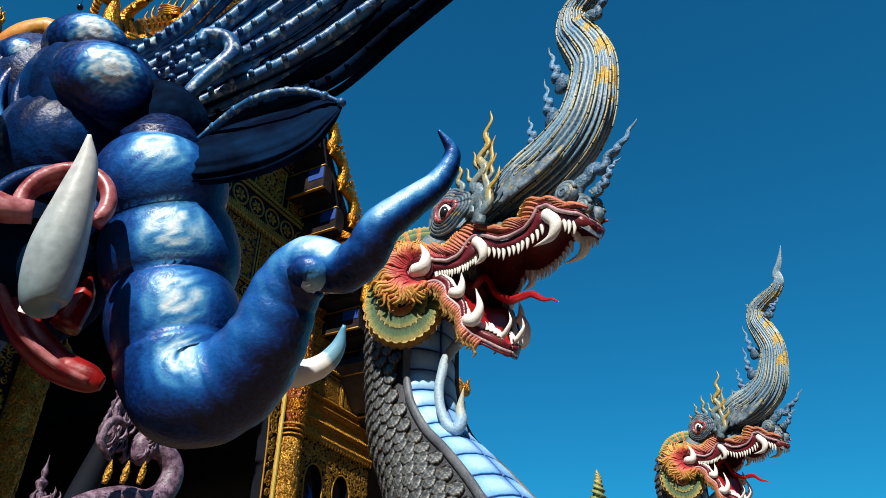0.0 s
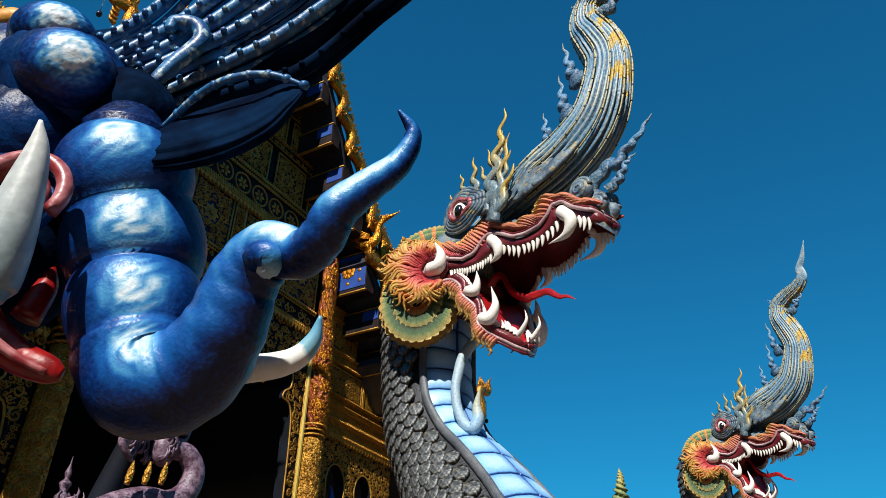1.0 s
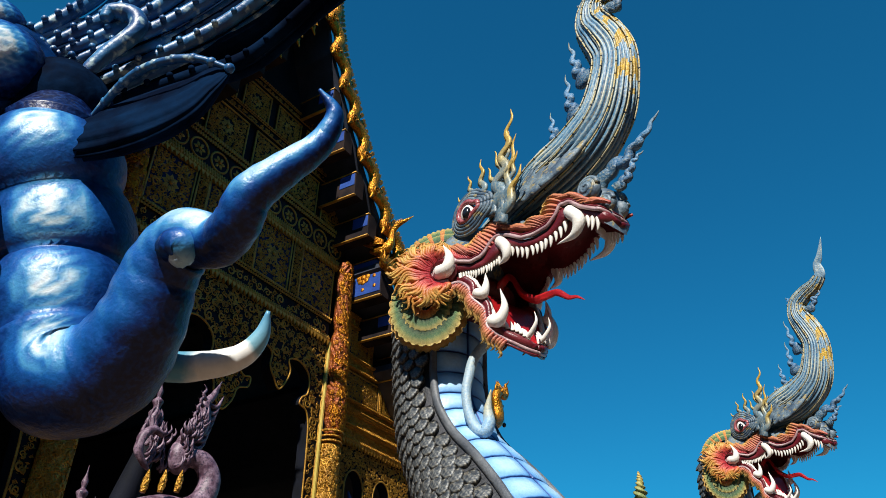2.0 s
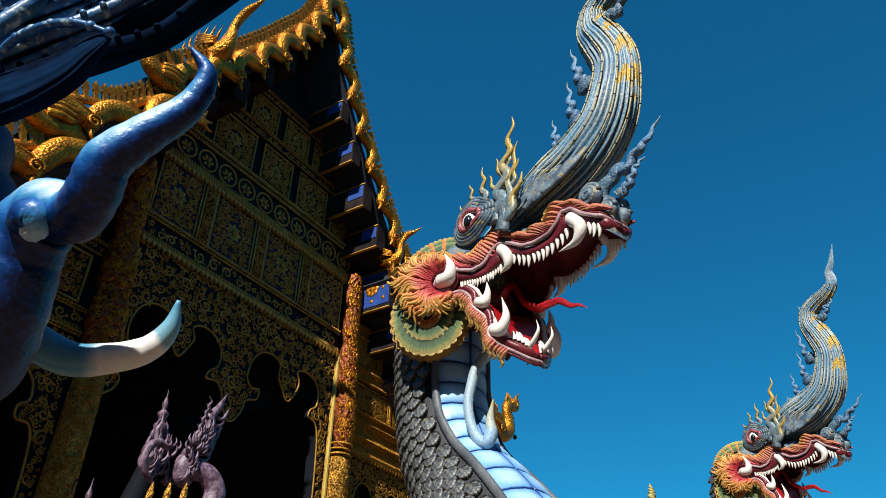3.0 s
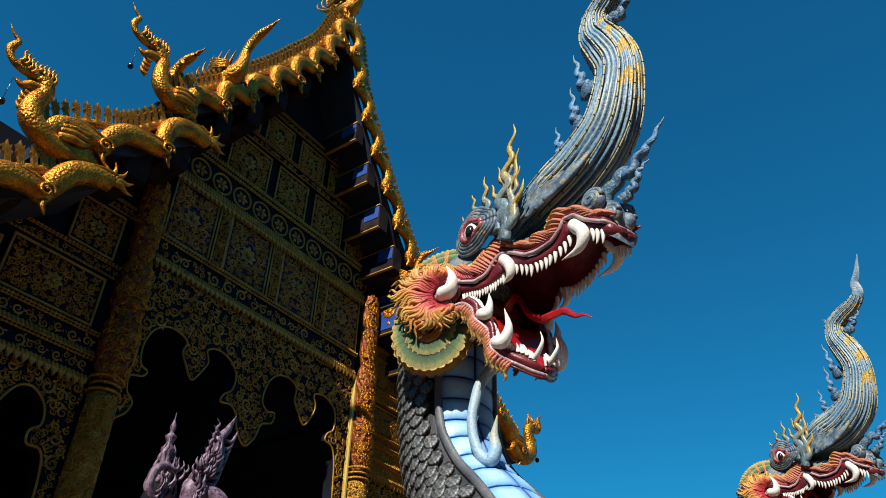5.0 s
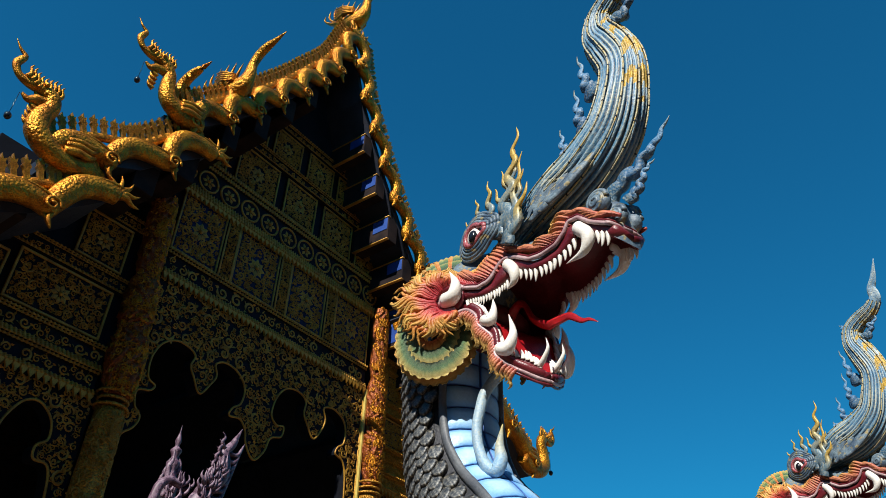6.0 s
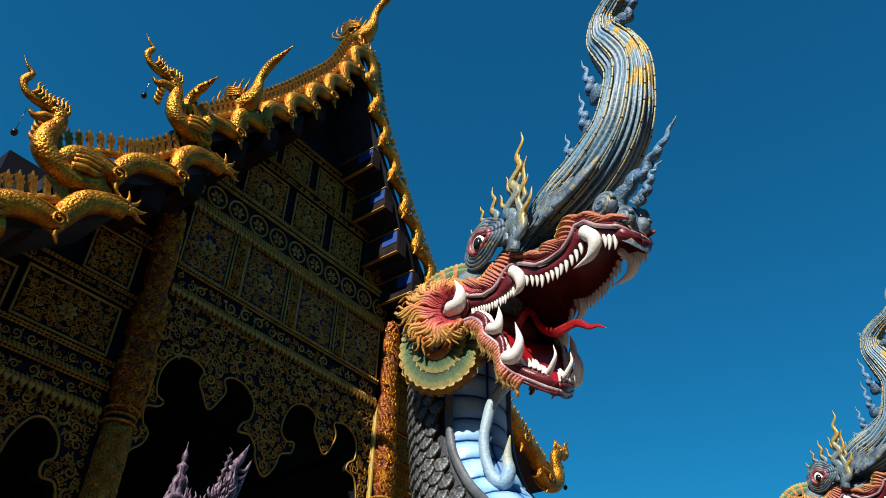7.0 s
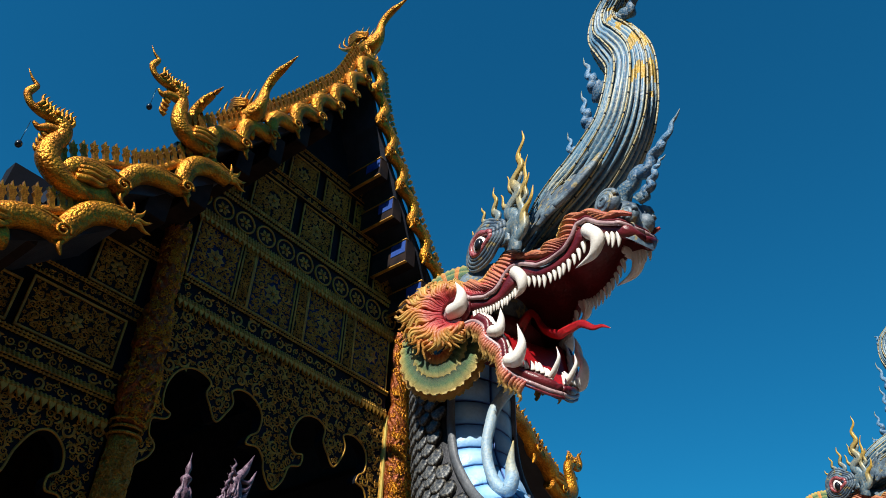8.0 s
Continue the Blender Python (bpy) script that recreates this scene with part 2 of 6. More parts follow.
NECK = mat("dark_neck_skin", [(0.008, 0.01, 0.014), (0.02, 0.022, 0.03)], 0.6, 0, 8, 60, 0.4)
RIDGE = mat("grey_ridge", [(0.07, 0.08, 0.095), (0.14, 0.15, 0.16)], 0.5, 0, 6, 60, 0.3)
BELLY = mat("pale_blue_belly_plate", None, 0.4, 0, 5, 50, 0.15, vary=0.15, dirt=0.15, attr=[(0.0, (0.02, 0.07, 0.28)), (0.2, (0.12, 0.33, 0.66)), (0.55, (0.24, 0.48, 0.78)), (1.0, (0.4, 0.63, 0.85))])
GROOVE = mat("navy_groove", [(0.01, 0.025, 0.08), (0.015, 0.04, 0.13)], 0.5, 0, 6, 50, 0.2)
TENDRIL = mat("pale_tendril", [(0.5, 0.42, 0.2)], 0.5, 0, 9, 60, 0.3, attr=[(0.0, (0.3, 0.3, 0.22)), (0.3, (0.3, 0.42, 0.5)), (0.8, (0.25, 0.45, 0.65)), (1.0, (0.5, 0.42, 0.16))])
PURPLE = mat("lilac_stone", [(0.08, 0.034, 0.06), (0.27, 0.18, 0.24), (0.04, 0.026, 0.055)], 0.5, 0, 14, 60, 0.4, depth=0.008, dirt=0.8)
EBLUE = mat("cobalt_paint", [(0.0006, 0.008, 0.045), (0.002, 0.045, 0.19)], 0.35, 0, 25, 300, 0.3, depth=0.002, spec=0.15)
# pale end carries both the brushed swirls and the painted-in highlights
EPALE = mat("cobalt_to_highlight_bulge", [(0.004, 0.06, 0.28)], 0.35, 0, 60, 260, 0.35, depth=0.002, attr=[(0.08, (0.0006, 0.005, 0.04)), (0.25, (0.002, 0.024, 0.14)), (0.45, (0.008, 0.1, 0.36)), (0.62, (0.06, 0.28, 0.55)), (0.8, (0.4, 0.62, 0.76)), (0.95, (0.72, 0.82, 0.86))], spec=0.35, dirt=0.25)
EDARK = mat("midnight_blue_mane_and_shade", [(0.0006, 0.003, 0.012), (0.002, 0.014, 0.045)], 0.8, 0, 18, 120, 0.3, depth=0.003, spec=0.02)
ERIB = mat("teal_blue_rib", [(0.006, 0.06, 0.2), (0.03, 0.17, 0.38), (0.32, 0.46, 0.52)], 0.4, 0, 40, 200, 0.3, depth=0.002)
EPINK = mat("pink_lip_paint", [(0.24, 0.025, 0.03), (0.42, 0.15, 0.16)], 0.35, 0, 60, 120, 0.3, depth=0.002)
ERED = mat("red_mouth_paint", [(0.14, 0.002, 0.003), (0.3, 0.008, 0.008)], 0.3, 0, 25, 120, 0.3, depth=0.002)
EORANGE = mat("orange_trim_paint", [(0.6, 0.2, 0.03), (0.7, 0.34, 0.06)], 0.4, 0, 25, 120, 0.3, depth=0.002)
ETUSK = mat("white_tusk_paint", None, 0.35, 0, 20, 100, 0.3, depth=0.0015, attr=[(0.0, (0.08, 0.25, 0.36)), (0.3, (0.1, 0.3, 0.42)), (0.36, (0.74, 0.74, 0.7)), (0.66, (0.8, 0.79, 0.75)), (0.71, (0.2, 0.42, 0.52)), (1.0, (0.1, 0.32, 0.5))], dirt=0.2)
# grey-blue low end puts the shade on the tusk's foot into the colour
ETUSK_N = mat("white_near_tusk_shaded_foot", None, 0.35, 0, 20, 100, 0.3, depth=0.0015, attr=[(0.0, (0.12, 0.22, 0.27)), (0.3, (0.26, 0.34, 0.37)), (0.6, (0.46, 0.5, 0.5)), (1.0, (0.64, 0.66, 0.64))], dirt=0.35)

# ---- ground ----
g = Geo()
box(g, (-400, -400, -0.65), (400, 400, -0.35))
tagged(part("ground", g, PAVING, smooth=False), "tan brick paved temple forecourt", "ground", kind="structure")

# added unseen walls that close the forecourt behind the camera and block skylight
BLOCKER = mat("brown_blocker_wall", [(0.07, 0.05, 0.035), (0.11, 0.08, 0.055)], 0.85, 0, 1.2, 20, 0.3)
for nm, lo, hi in (("wall_south", (-16, -24.4, -0.352), (34, -24, 14)), ("wall_west", (-16.4, -24, -0.352), (-16, 30, 14))):
    g = Geo()
    box(g, lo, hi, 0.05)
    tagged(part(nm, g, BLOCKER, smooth=False), "plain added wall, out of view, that blocks skylight", "wall", kind="structure")


# ---- the great serpent sculpture: x forward, y to its right, z up ----
def wavy(a, b, r, waves, amp, n=14, turn=0.0, out=(0, 0, 0)):
    """A tapering flame from a to b whose line sways sideways."""
    a, b = np.array(a, float), np.array(b, float)
    d = b - a
    s = np.cross(d, (0, 1, 0))
    s /= np.linalg.norm(s) + 1e-9
    rows = []
    for i in range(n):
        u = i / (n - 1)
        off = math.sin(u * waves * 2 * math.pi + turn) * amp * (1 - 0.75 * u) * min(1, 4 * u)
        p = a + d * u + s * off + np.array(out) * math.sin(u * math.pi)
        rows.append((*p, r * (1 - u) ** 0.8 + 0.002))
    return rows


def corkscrew(g, rows, r, turns, amp):
    """A tapering flame whose line sways from side to side as it rises."""
    c = spline([(s, 0, z, 0.01) for s, z in rows], 60)
    out = []
    for i in range(60):
        u = i / 59
        t = c[min(i + 1, 59)] - c[max(i - 1, 0)]
        ln = math.hypot(t[0], t[2]) + 1e-9
        k = amp * (1 - 0.8 * u) * min(1, 5 * u) * math.sin(u * turns * 2 * math.pi)
        out.append((c[i][0] - t[2] / ln * k, 0.4 * k * math.cos(u * 20), c[i][2] + t[0] / ln * k, r * (1 - u) ** 0.85 + 0.002))
    sweep(g, out, 110, 9, 0.8, rib=lambda th, u: 1 + 0.22 * math.cos(3 * th + 9 * u))


def lip_width(s):
    return float(np.interp(s, [-0.6, -0.3, 0, 0.2, 0.5, 0.8, 1.15, 1.35, 1.45], [0.33, 0.4, 0.42, 0.37, 0.26, 0.2, 0.15, 0.11, 0.03]))


def upper_lip(s):
    """Height of the row of upper teeth."""
    return float(np.interp(s, [0, 0.19, 0.33, 0.437, 0.503, 0.589, 0.743, 0.838, 0.935, 1.009, 1.084, 1.213, 1.313, 1.37, 1.42], [4.2, 4.163, 4.142, 4.163, 4.216, 4.25, 4.172, 4.168, 4.179, 4.214, 4.265, 4.223, 4.17, 4.1, 4.05]))


def lip_rim(s):
    """Height of the upper edge of the lip."""
    return float(np.interp(s, [0.06, 0.19, 0.305, 0.402, 0.462, 0.507, 0.606, 0.724, 0.818, 0.94, 1.016, 1.056, 1.14, 1.218, 1.317, 1.395, 1.45], [4.33, 4.237, 4.198, 4.223, 4.314, 4.355, 4.325, 4.247, 4.233, 4.247, 4.305, 4.37, 4.365, 4.285, 4.22, 4.18, 4.12]))


def snout_top(s):
    return float(np.interp(s, [-0.3, 0, 0.3, 0.7, 0.95, 1.15, 1.33, 1.42, 1.46], [4.75, 4.72, 4.64, 4.52, 4.48, 4.5, 4.47, 4.38, 4.2]))


def belly_wid(d):
    """Half the breadth of the belly at a way d down the neck."""
    return float(np.interp(d, [0.0, 1.35, 1.7, 2.05, 2.4, 2.75, 4.6], [0.24, 0.245, 0.23, 0.245, 0.26, 0.3, 0.4]))


def ruff(h, a, b, out):
    """A point of the cheek ruff: a outward and back, b up, out towards its face; h is the side of the head."""
    return (0.07 - 0.8 * a + 0.6 * out, h * (0.4 + 0.6 * a + 0.8 * out), 4.2 + b)


def fang(rows, base_h, tip_h, fat):
    n = len(rows)
    return [(s, -(base_h + (tip_h - base_h) * i / (n - 1)), z, fat * k) for i, ((s, z), k) in enumerate(zip(rows, (1.0, 0.9, 0.55, 0.03)))]


def both(rows, mirror):
    return [(x, -y if mirror else y, z, r) for x, y, z, r in rows]


NECK_LINE = [(-0.3, 0, 4.5, 0.3), (-0.47, 0, 4.3, 0.33), (-0.503, 0, 4.12, 0.34), (-0.501, 0, 3.8, 0.333), (-0.479, 0, 3.5, 0.324), (-0.417, 0, 3.2, 0.33), (-0.268, 0, 2.9, 0.342), (-0.049, 0, 2.6, 0.404),
             (0.174, 0, 2.3, 0.452), (0.384, 0, 2.0, 0.498), (0.5, 0, 1.6, 0.55), (0.45, 0, 1.0, 0.6), (0.2, 0, 0.4, 0.64), (-0.2, 0, -0.38, 0.68), (-0.45, 0, -1.2, 0.7)]


def scale_mesh():
    """A pointed scale: u rises from its root to the raised tip, and stays low along the rim."""
    g = Geo()
    rows = [(0.0, 0.62, 0.0), (0.25, 0.92, 0.012), (0.5, 1.0, 0.02), (0.72, 0.86, 0.024), (0.9, 0.46, 0.024), (1.0, 0.06, 0.022)]
    verts, us = [], []
    for i, (u, w, h) in enumerate(rows):
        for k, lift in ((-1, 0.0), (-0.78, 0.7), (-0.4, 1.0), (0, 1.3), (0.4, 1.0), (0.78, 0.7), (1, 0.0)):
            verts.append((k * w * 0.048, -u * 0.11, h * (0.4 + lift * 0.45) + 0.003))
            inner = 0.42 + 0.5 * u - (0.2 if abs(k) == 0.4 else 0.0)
            # low u at rim and root paints the shadow line around each scale
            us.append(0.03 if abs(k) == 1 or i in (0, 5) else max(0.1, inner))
    faces = [(i * 7 + j, (i + 1) * 7 + j, (i + 1) * 7 + j + 1, i * 7 + j + 1) for i in range(5) for j in range(6)]
    n = len(verts)
    verts += [(v[0] * 0.9, v[1] * 0.97, -0.012) for v in verts]
    us += us
    rim = [0, 1, 2, 3, 4, 5, 6, 13, 20, 27, 34, 41, 40, 39, 38, 37, 36, 35, 28, 21, 14, 7]
    faces += [(rim[k], rim[(k + 1) % 22], rim[(k + 1) % 22] + n, rim[k] + n) for k in range(22)]
    g.add(verts, faces, us)
    return g.mesh("scale", [SCALE])


def tooth_mesh():
    g = Geo()
    sweep(g, [(0, 0, 0.01, 0.5), (0.02, 0, -0.3, 0.46), (-0.08, 0, -0.7, 0.28), (-0.3, 0, -1.0, 0.03)], 7, 8, 1.0)
    return g.mesh("tooth", [IVORY])


def collar_mesh(paint):
    """A scalloped leaf of the collar, one unit long."""
    g = Geo()
    verts, us = [], []
    for i in range(7):
        u = i / 6
        w = 0.17 + 0.1 * u if u < 0.85 else 0.2
        if i == 6:
            w = 0.1
        for k in (-1, -0.5, 0, 0.5, 1):
            verts.append((u, k * w, 0.10 * (1 - k * k) + 0.08 * math.sin(u * 3) - 0.12 * u))
            us.append(u)
    faces = [(i * 5 + j, (i + 1) * 5 + j, (i + 1) * 5 + j + 1, i * 5 + j + 1) for i in range(6) for j in range(4)]
    n = len(verts)
    verts += [(x, y * 0.95, z - 0.07) for x, y, z in verts]
    faces += [tuple(i + n for i in f[::-1]) for f in faces]
    us += us
    rim = [0, 1, 2, 3, 4, 9, 14, 19, 24, 29, 34, 33, 32, 31, 30, 25, 20, 15, 10, 5]
    faces += [(rim[(k + 1) % 20], rim[k], rim[k] + n, rim[(k + 1) % 20] + n) for k in range(20)]
    g.add(verts, faces, us)
    return g.mesh("collar_leaf", [paint])


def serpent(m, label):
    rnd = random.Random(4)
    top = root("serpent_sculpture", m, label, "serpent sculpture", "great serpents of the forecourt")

    # neck and body
    g = Geo()
    sweep(g, NECK_LINE, 70, 36, 1.0)
    neck = part("neck", g, NECK, top, "dark grey serpent neck")
    c = spline(NECK_LINE, 1600)
    seg = np.linalg.norm(np.diff(c[:, :3], axis=0), axis=1)
    arc = np.concatenate([[0], np.cumsum(seg)])

    def at_arc(d):
        i = int(np.clip(np.searchsorted(arc, d), 1, len(c) - 2))
        t = Vector(c[i + 1, :3] - c[i - 1, :3]).normalized()
        fwd = Vector((0, 1, 0)).cross(t) * -1
        if fwd.x < 0:
            fwd = -fwd
        return Vector(c[i, :3]), c[i, 3], t, fwd.normalized()

    me = scale_mesh()
    rest = Geo()
    made = 0
    d, row = 0.2, 0
    while d < arc[-1] - 0.2:
        p, R, t, fwd = at_arc(d)
        step = 0.105 / R
        n = int((math.pi * 2 - 2 * math.asin(belly_wid(d) / R) - 0.1) / step)
        for k in range(n):
            a = math.pi + (k - (n - 1) / 2 + (row % 2) * 0.5) * step
            out = fwd * math.cos(a) + Vector((0, -1, 0)) * math.sin(a)
            pos = p + out * (R + 0.004)
            across = t.cross(out).normalized()
            mm = Matrix((across, -t, out)).transposed().to_4x4()
            mm.translation = pos
            mm = mm @ pose(0, 0, 0, -9 + rnd.uniform(-2, 2), rnd.uniform(-3, 3), rnd.uniform(-3, 3)) @ Matrix.Diagonal((rnd.uniform(1.2, 1.32), rnd.uniform(1.2, 1.32), 1.0, 1))
            near = math.sin(a) > -0.5 and d < 2.9
            if near and made < 300:
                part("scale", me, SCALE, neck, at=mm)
                made += 1
            else:
                rest.add([mm @ v.co for v in me.vertices], [tuple(f.vertices) for f in me.polygons], [x.value for x in me.attributes["u"].data])
        d += 0.082
        row += 1
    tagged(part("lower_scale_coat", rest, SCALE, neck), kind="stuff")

    # belly: groove, ridges and cushioned plates
    left, right = [], []
    for i in range(30):
        p, R, t, fwd = at_arc(0.25 + i * 0.155)
        wid = belly_wid(0.25 + i * 0.155)
        left.append((*(p + fwd * (math.sqrt(R * R - wid * wid) + 0.02) + Vector((0, -wid * 1.05, 0))), 0.036))
        right.append((*(p + fwd * (math.sqrt(R * R - wid * wid) + 0.02) + Vector((0, wid * 1.05, 0))), 0.036))
    g = Geo()
    verts, us = [], []
    for i in range(90):
        d = 0.25 + i * (arc[-1] - 0.6) / 89
        p, R, t, fwd = at_arc(d)
        wid = belly_wid(d)
        for lift in (0.008, -0.02):
            for j in range(9):
                an = math.asin(max(-0.9, min(0.9, (j / 4 - 1) * wid / R)))
                verts.append(p + (fwd * math.cos(an) + Vector((0, 1, 0)) * math.sin(an)) * (R + lift))
                us.append(0.5)
    g.add(verts, [(i * 18 + j, i * 18 + j + 1, i * 18 + 19 + j, i * 18 + 18 + j) for i in range(89) for j in range(17) if j != 8], us)
    belly = part("belly", g, GROOVE, top, "navy blue belly groove")
    for rows in (left, right):
        g = Geo()
        sweep(g, rows, 60, 8, 0.7)
        part("belly_ridge", g, RIDGE, top, "grey raised belly edge")
    # two columns of cushioned plates that follow the curve
    d = 0.3
    while d < arc[-1] - 0.3:
        ln = 0.17 + 0.03 * d
        for k in (-1, 1):
            g = Geo()
            verts, us, low = [], [], []
            for i in range(6):
                fi = (0.0, 0.06, 0.32, 0.68, 0.94, 1.0)[i]
                p, R, t, fwd = at_arc(d + 0.005 + (ln - 0.01) * fi)
                wid = belly_wid(d)
                for j in range(6):
                    fj = (0.0, 0.06, 0.32, 0.68, 0.94, 1.0)[j]
                    v = 0.025 + 0.945 * fj
                    an = k * math.asin(min(0.9, v * wid / R))
                    out = fwd * math.cos(an) + Vector((0, 1, 0)) * math.sin(an)
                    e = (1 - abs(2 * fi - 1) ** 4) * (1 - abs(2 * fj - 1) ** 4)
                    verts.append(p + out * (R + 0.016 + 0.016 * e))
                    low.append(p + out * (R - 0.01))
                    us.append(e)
            faces = [(i * 6 + j, (i + 1) * 6 + j, (i + 1) * 6 + j + 1, i * 6 + j + 1) for i in range(5) for j in range(5)]
            rim = [i * 6 for i in range(6)] + [30 + j for j in range(1, 6)] + [i * 6 + 5 for i in (4, 3, 2, 1, 0)] + [4, 3, 2, 1]
            faces += [(rim[n], rim[n] + 36, rim[(n + 1) % 20] + 36, rim[(n + 1) % 20]) for n in range(20)]
            if k < 0:
                faces = [f[::-1] for f in faces]
            g.add(verts + low, faces, us + [0.0] * 36)
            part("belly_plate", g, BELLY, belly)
        d += ln

    # back of the head
    g = Geo()
    ball(g, (-0.28, 0, 4.46), (0.43, 0.37, 0.31), nu=24, nv=14)
    head = part("head", g, CREST_DARK, top, "slate blue serpent head")

    # upper jaw: a shell from lip to lip over the snout, with a hollow palate
    g = Geo()
    ss = np.linspace(-0.25, 1.39, 36)
    for slot, inner in ((0, 0), (1, 1)):
        verts, us, n = [], [], 15
        for s in ss:
            w, zl, zt = lip_width(s), upper_lip(s), snout_top(s)
            if s > 1.3:
                w = max(0.03, 0.13 * math.sqrt(max(0.0, 1 - ((s - 1.28) / 0.13) ** 2)))
            for k in range(n):
                th = math.pi * k / (n - 1)
                cy, sz = -math.cos(th), math.sin(th)
                if inner:
                    verts.append((s * 0.985, cy * w * 0.86, zl + (zt - zl) * 0.55 * sz ** 0.8 + 0.004))
                else:
                    verts.append((s, math.copysign(abs(cy) ** 0.8, cy) * w * (1 + 0.12 * sz), zl + (zt - zl) * sz ** 0.75))
                us.append(s / 1.46)
        faces = [(i * n + k, i * n + k + 1, (i + 1) * n + k + 1, (i + 1) * n + k) for i in range(len(ss) - 1) for k in range(n - 1)]
        if inner:
            faces = [f[::-1] for f in faces]
        if not inner:
            faces.append(tuple((len(ss) - 1) * n + k for k in range(n)))
        g.add(verts, faces, us, slot)
    jaw = part("upper_jaw", g, [CREST_DARK, PALATE], top, "slate blue upper jaw with dark red palate")

    # lower jaw
    low = [(0.0, 4.19, 4.03, 0.4), (0.181, 4.131, 3.971, 0.38), (0.281, 4.072, 3.872, 0.34), (0.332, 4.002, 3.768, 0.314), (0.38, 3.877, 3.638, 0.283), (0.412, 3.782, 3.605, 0.261), (0.434, 3.69, 3.581, 0.207), (0.49, 3.657, 3.518, 0.156), (0.526, 3.634, 3.481, 0.11), (0.55, 3.596, 3.499, 0.064), (0.572, 3.556, 3.519, 0.017)]
    cs = spline(low, 30)
    g = Geo()
    for slot, inner in ((0, 0), (1, 1)):
        n, verts, us = 13, [], []
        for s, zl, zb, w in cs:
            for k in range(n):
                th = math.pi * k / (n - 1)
                cy, sz = -math.cos(th), math.sin(th)
                dep = (zl - zb) * (0.35 if inner else 1.0)
                verts.append((s, cy * w * (0.82 if inner else 1.0), zl - dep * sz ** 0.7 - (0.004 if inner else 0)))
                us.append(0.5)
        faces = [(i * n + k, (i + 1) * n + k, (i + 1) * n + k + 1, i * n + k + 1) for i in range(len(cs) - 1) for k in range(n - 1)]
        g.add(verts, [f[::-1] for f in faces] if inner else faces, us, slot)
    part("lower_jaw", g, [LIP, TONGUE], top, "crimson lower jaw")

    for mir in (False, True):
        h = 1 if mir else -1
        # lips: a broad rolled band with a pale rim
        ss = np.linspace(0.12, 1.36, 34)
        g = Geo()
        sweep(g, both([(s, -lip_width(s) - 0.004, (upper_lip(s) + lip_rim(s)) / 2 + 0.004, (lip_rim(s) - upper_lip(s)) * 0.5) for s in ss] + [(1.385, 0.0, 4.13, 0.03)], mir), 80, 10, 0.55)
        part("upper_lip", g, LIP, top, "maroon upper lip")
        for lift, r, mt, lb in ((0.012, 0.015, LIP_PINK, "pale mauve lip edging"), (0.036, 0.009, LIP, "thin maroon lip line")):
            g = Geo()
            sweep(g, both([(s, -lip_width(s) - 0.036, lip_rim(s) + lift, r) for s in ss] + [(1.395, 0.0, 4.17 + lift, r)], mir), 90, 7)
            part("lip_edge", g, mt, top, lb)
        edge_low = [(0.115, 4.1), (0.217, 4.082), (0.281, 4.015), (0.293, 3.943), (0.339, 3.885), (0.379, 3.823), (0.388, 3.733), (0.41, 3.66), (0.456, 3.603), (0.507, 3.562), (0.553, 3.525)]
        ll = [(s, -w, zl, 0.026) for s, zl, zb, w in low]
        jaw_w = lambda s: float(np.interp(s, [x[0] for x in low], [x[3] for x in low]))
        g = Geo()
        sweep(g, both([(s + 0.012, -jaw_w(s) - 0.004, z + 0.012, 0.03) for s, z in edge_low[1:]] + [(low[-1][0], 0.0, low[-1][1] - 0.02, 0.03)], mir), 60, 10, 0.7)
        part("lower_lip", g, LIP, top, "maroon lower lip")
        for lift, r, mt, lb in ((-0.016, 0.014, LIP_PINK, "pale mauve lip edging"), (-0.04, 0.009, LIP, "thin maroon lip line")):
            g = Geo()
            sweep(g, both([(s - 0.3 * abs(lift), -jaw_w(s) - 0.02, z + lift, r) for s, z in edge_low] + [(low[-1][0] + 0.01, 0.0, low[-1][1] - 0.05 + lift, r)], mir), 60, 7)
            part("lip_edge", g, mt, top, lb)
        # rolled corner of the mouth
        for r, k, mt, lb in ((0.022, 1.0, LIP_PINK, "pale mauve ring at the mouth corner"), (0.024, 0.72, LIP, "crimson ring at the mouth corner")):
            g = Geo()
            sweep(g, both([(0.06 + (s - 0.06) * k, -y, 4.205 + (z - 4.205) * k, r) for s, y, z in ((0.2, 0.4, 4.24), (0.13, 0.43, 4.3), (0.05, 0.45, 4.33), (-0.04, 0.47, 4.31), (-0.07, 0.47, 4.245), (-0.04, 0.46, 4.17), (0.015, 0.45, 4.125), (0.12, 0.42, 4.1))], mir), 44, 9)
            part("mouth_corner", g, mt, top, lb)
        g = Geo()
        ball(g, (0.07, h * 0.405, 4.2), (0.13, 0.04, 0.11), nu=20, nv=10)
        part("mouth_corner", g, LIP, top, "crimson hollow of the mouth corner")
        # teeth: a fine comb at the corner, broad hooked ones in front
        tm = tooth_mesh()
        s = 0.2
        while s < 1.34:
            fine = s < 0.5
            size = 0.06 + 0.03 * (s - 0.2) if fine else 0.085 if s < 1.06 else 0.095
            if not (0.51 < s < 0.6 or 1.09 < s < 1.17):
                w = lip_width(s) * 0.97 + 0.004
                part("tooth", tm, IVORY, jaw, at=Matrix.Translation((s, h * w, upper_lip(s) + 0.012)) @ pose(0, 0, 0, 0, rnd.uniform(-6, 6), rnd.uniform(-20, 20)) @ Matrix.Diagonal((size * (0.34 if fine else 0.37), size * 0.4, size * rnd.uniform(0.9, 1.12), 1)))
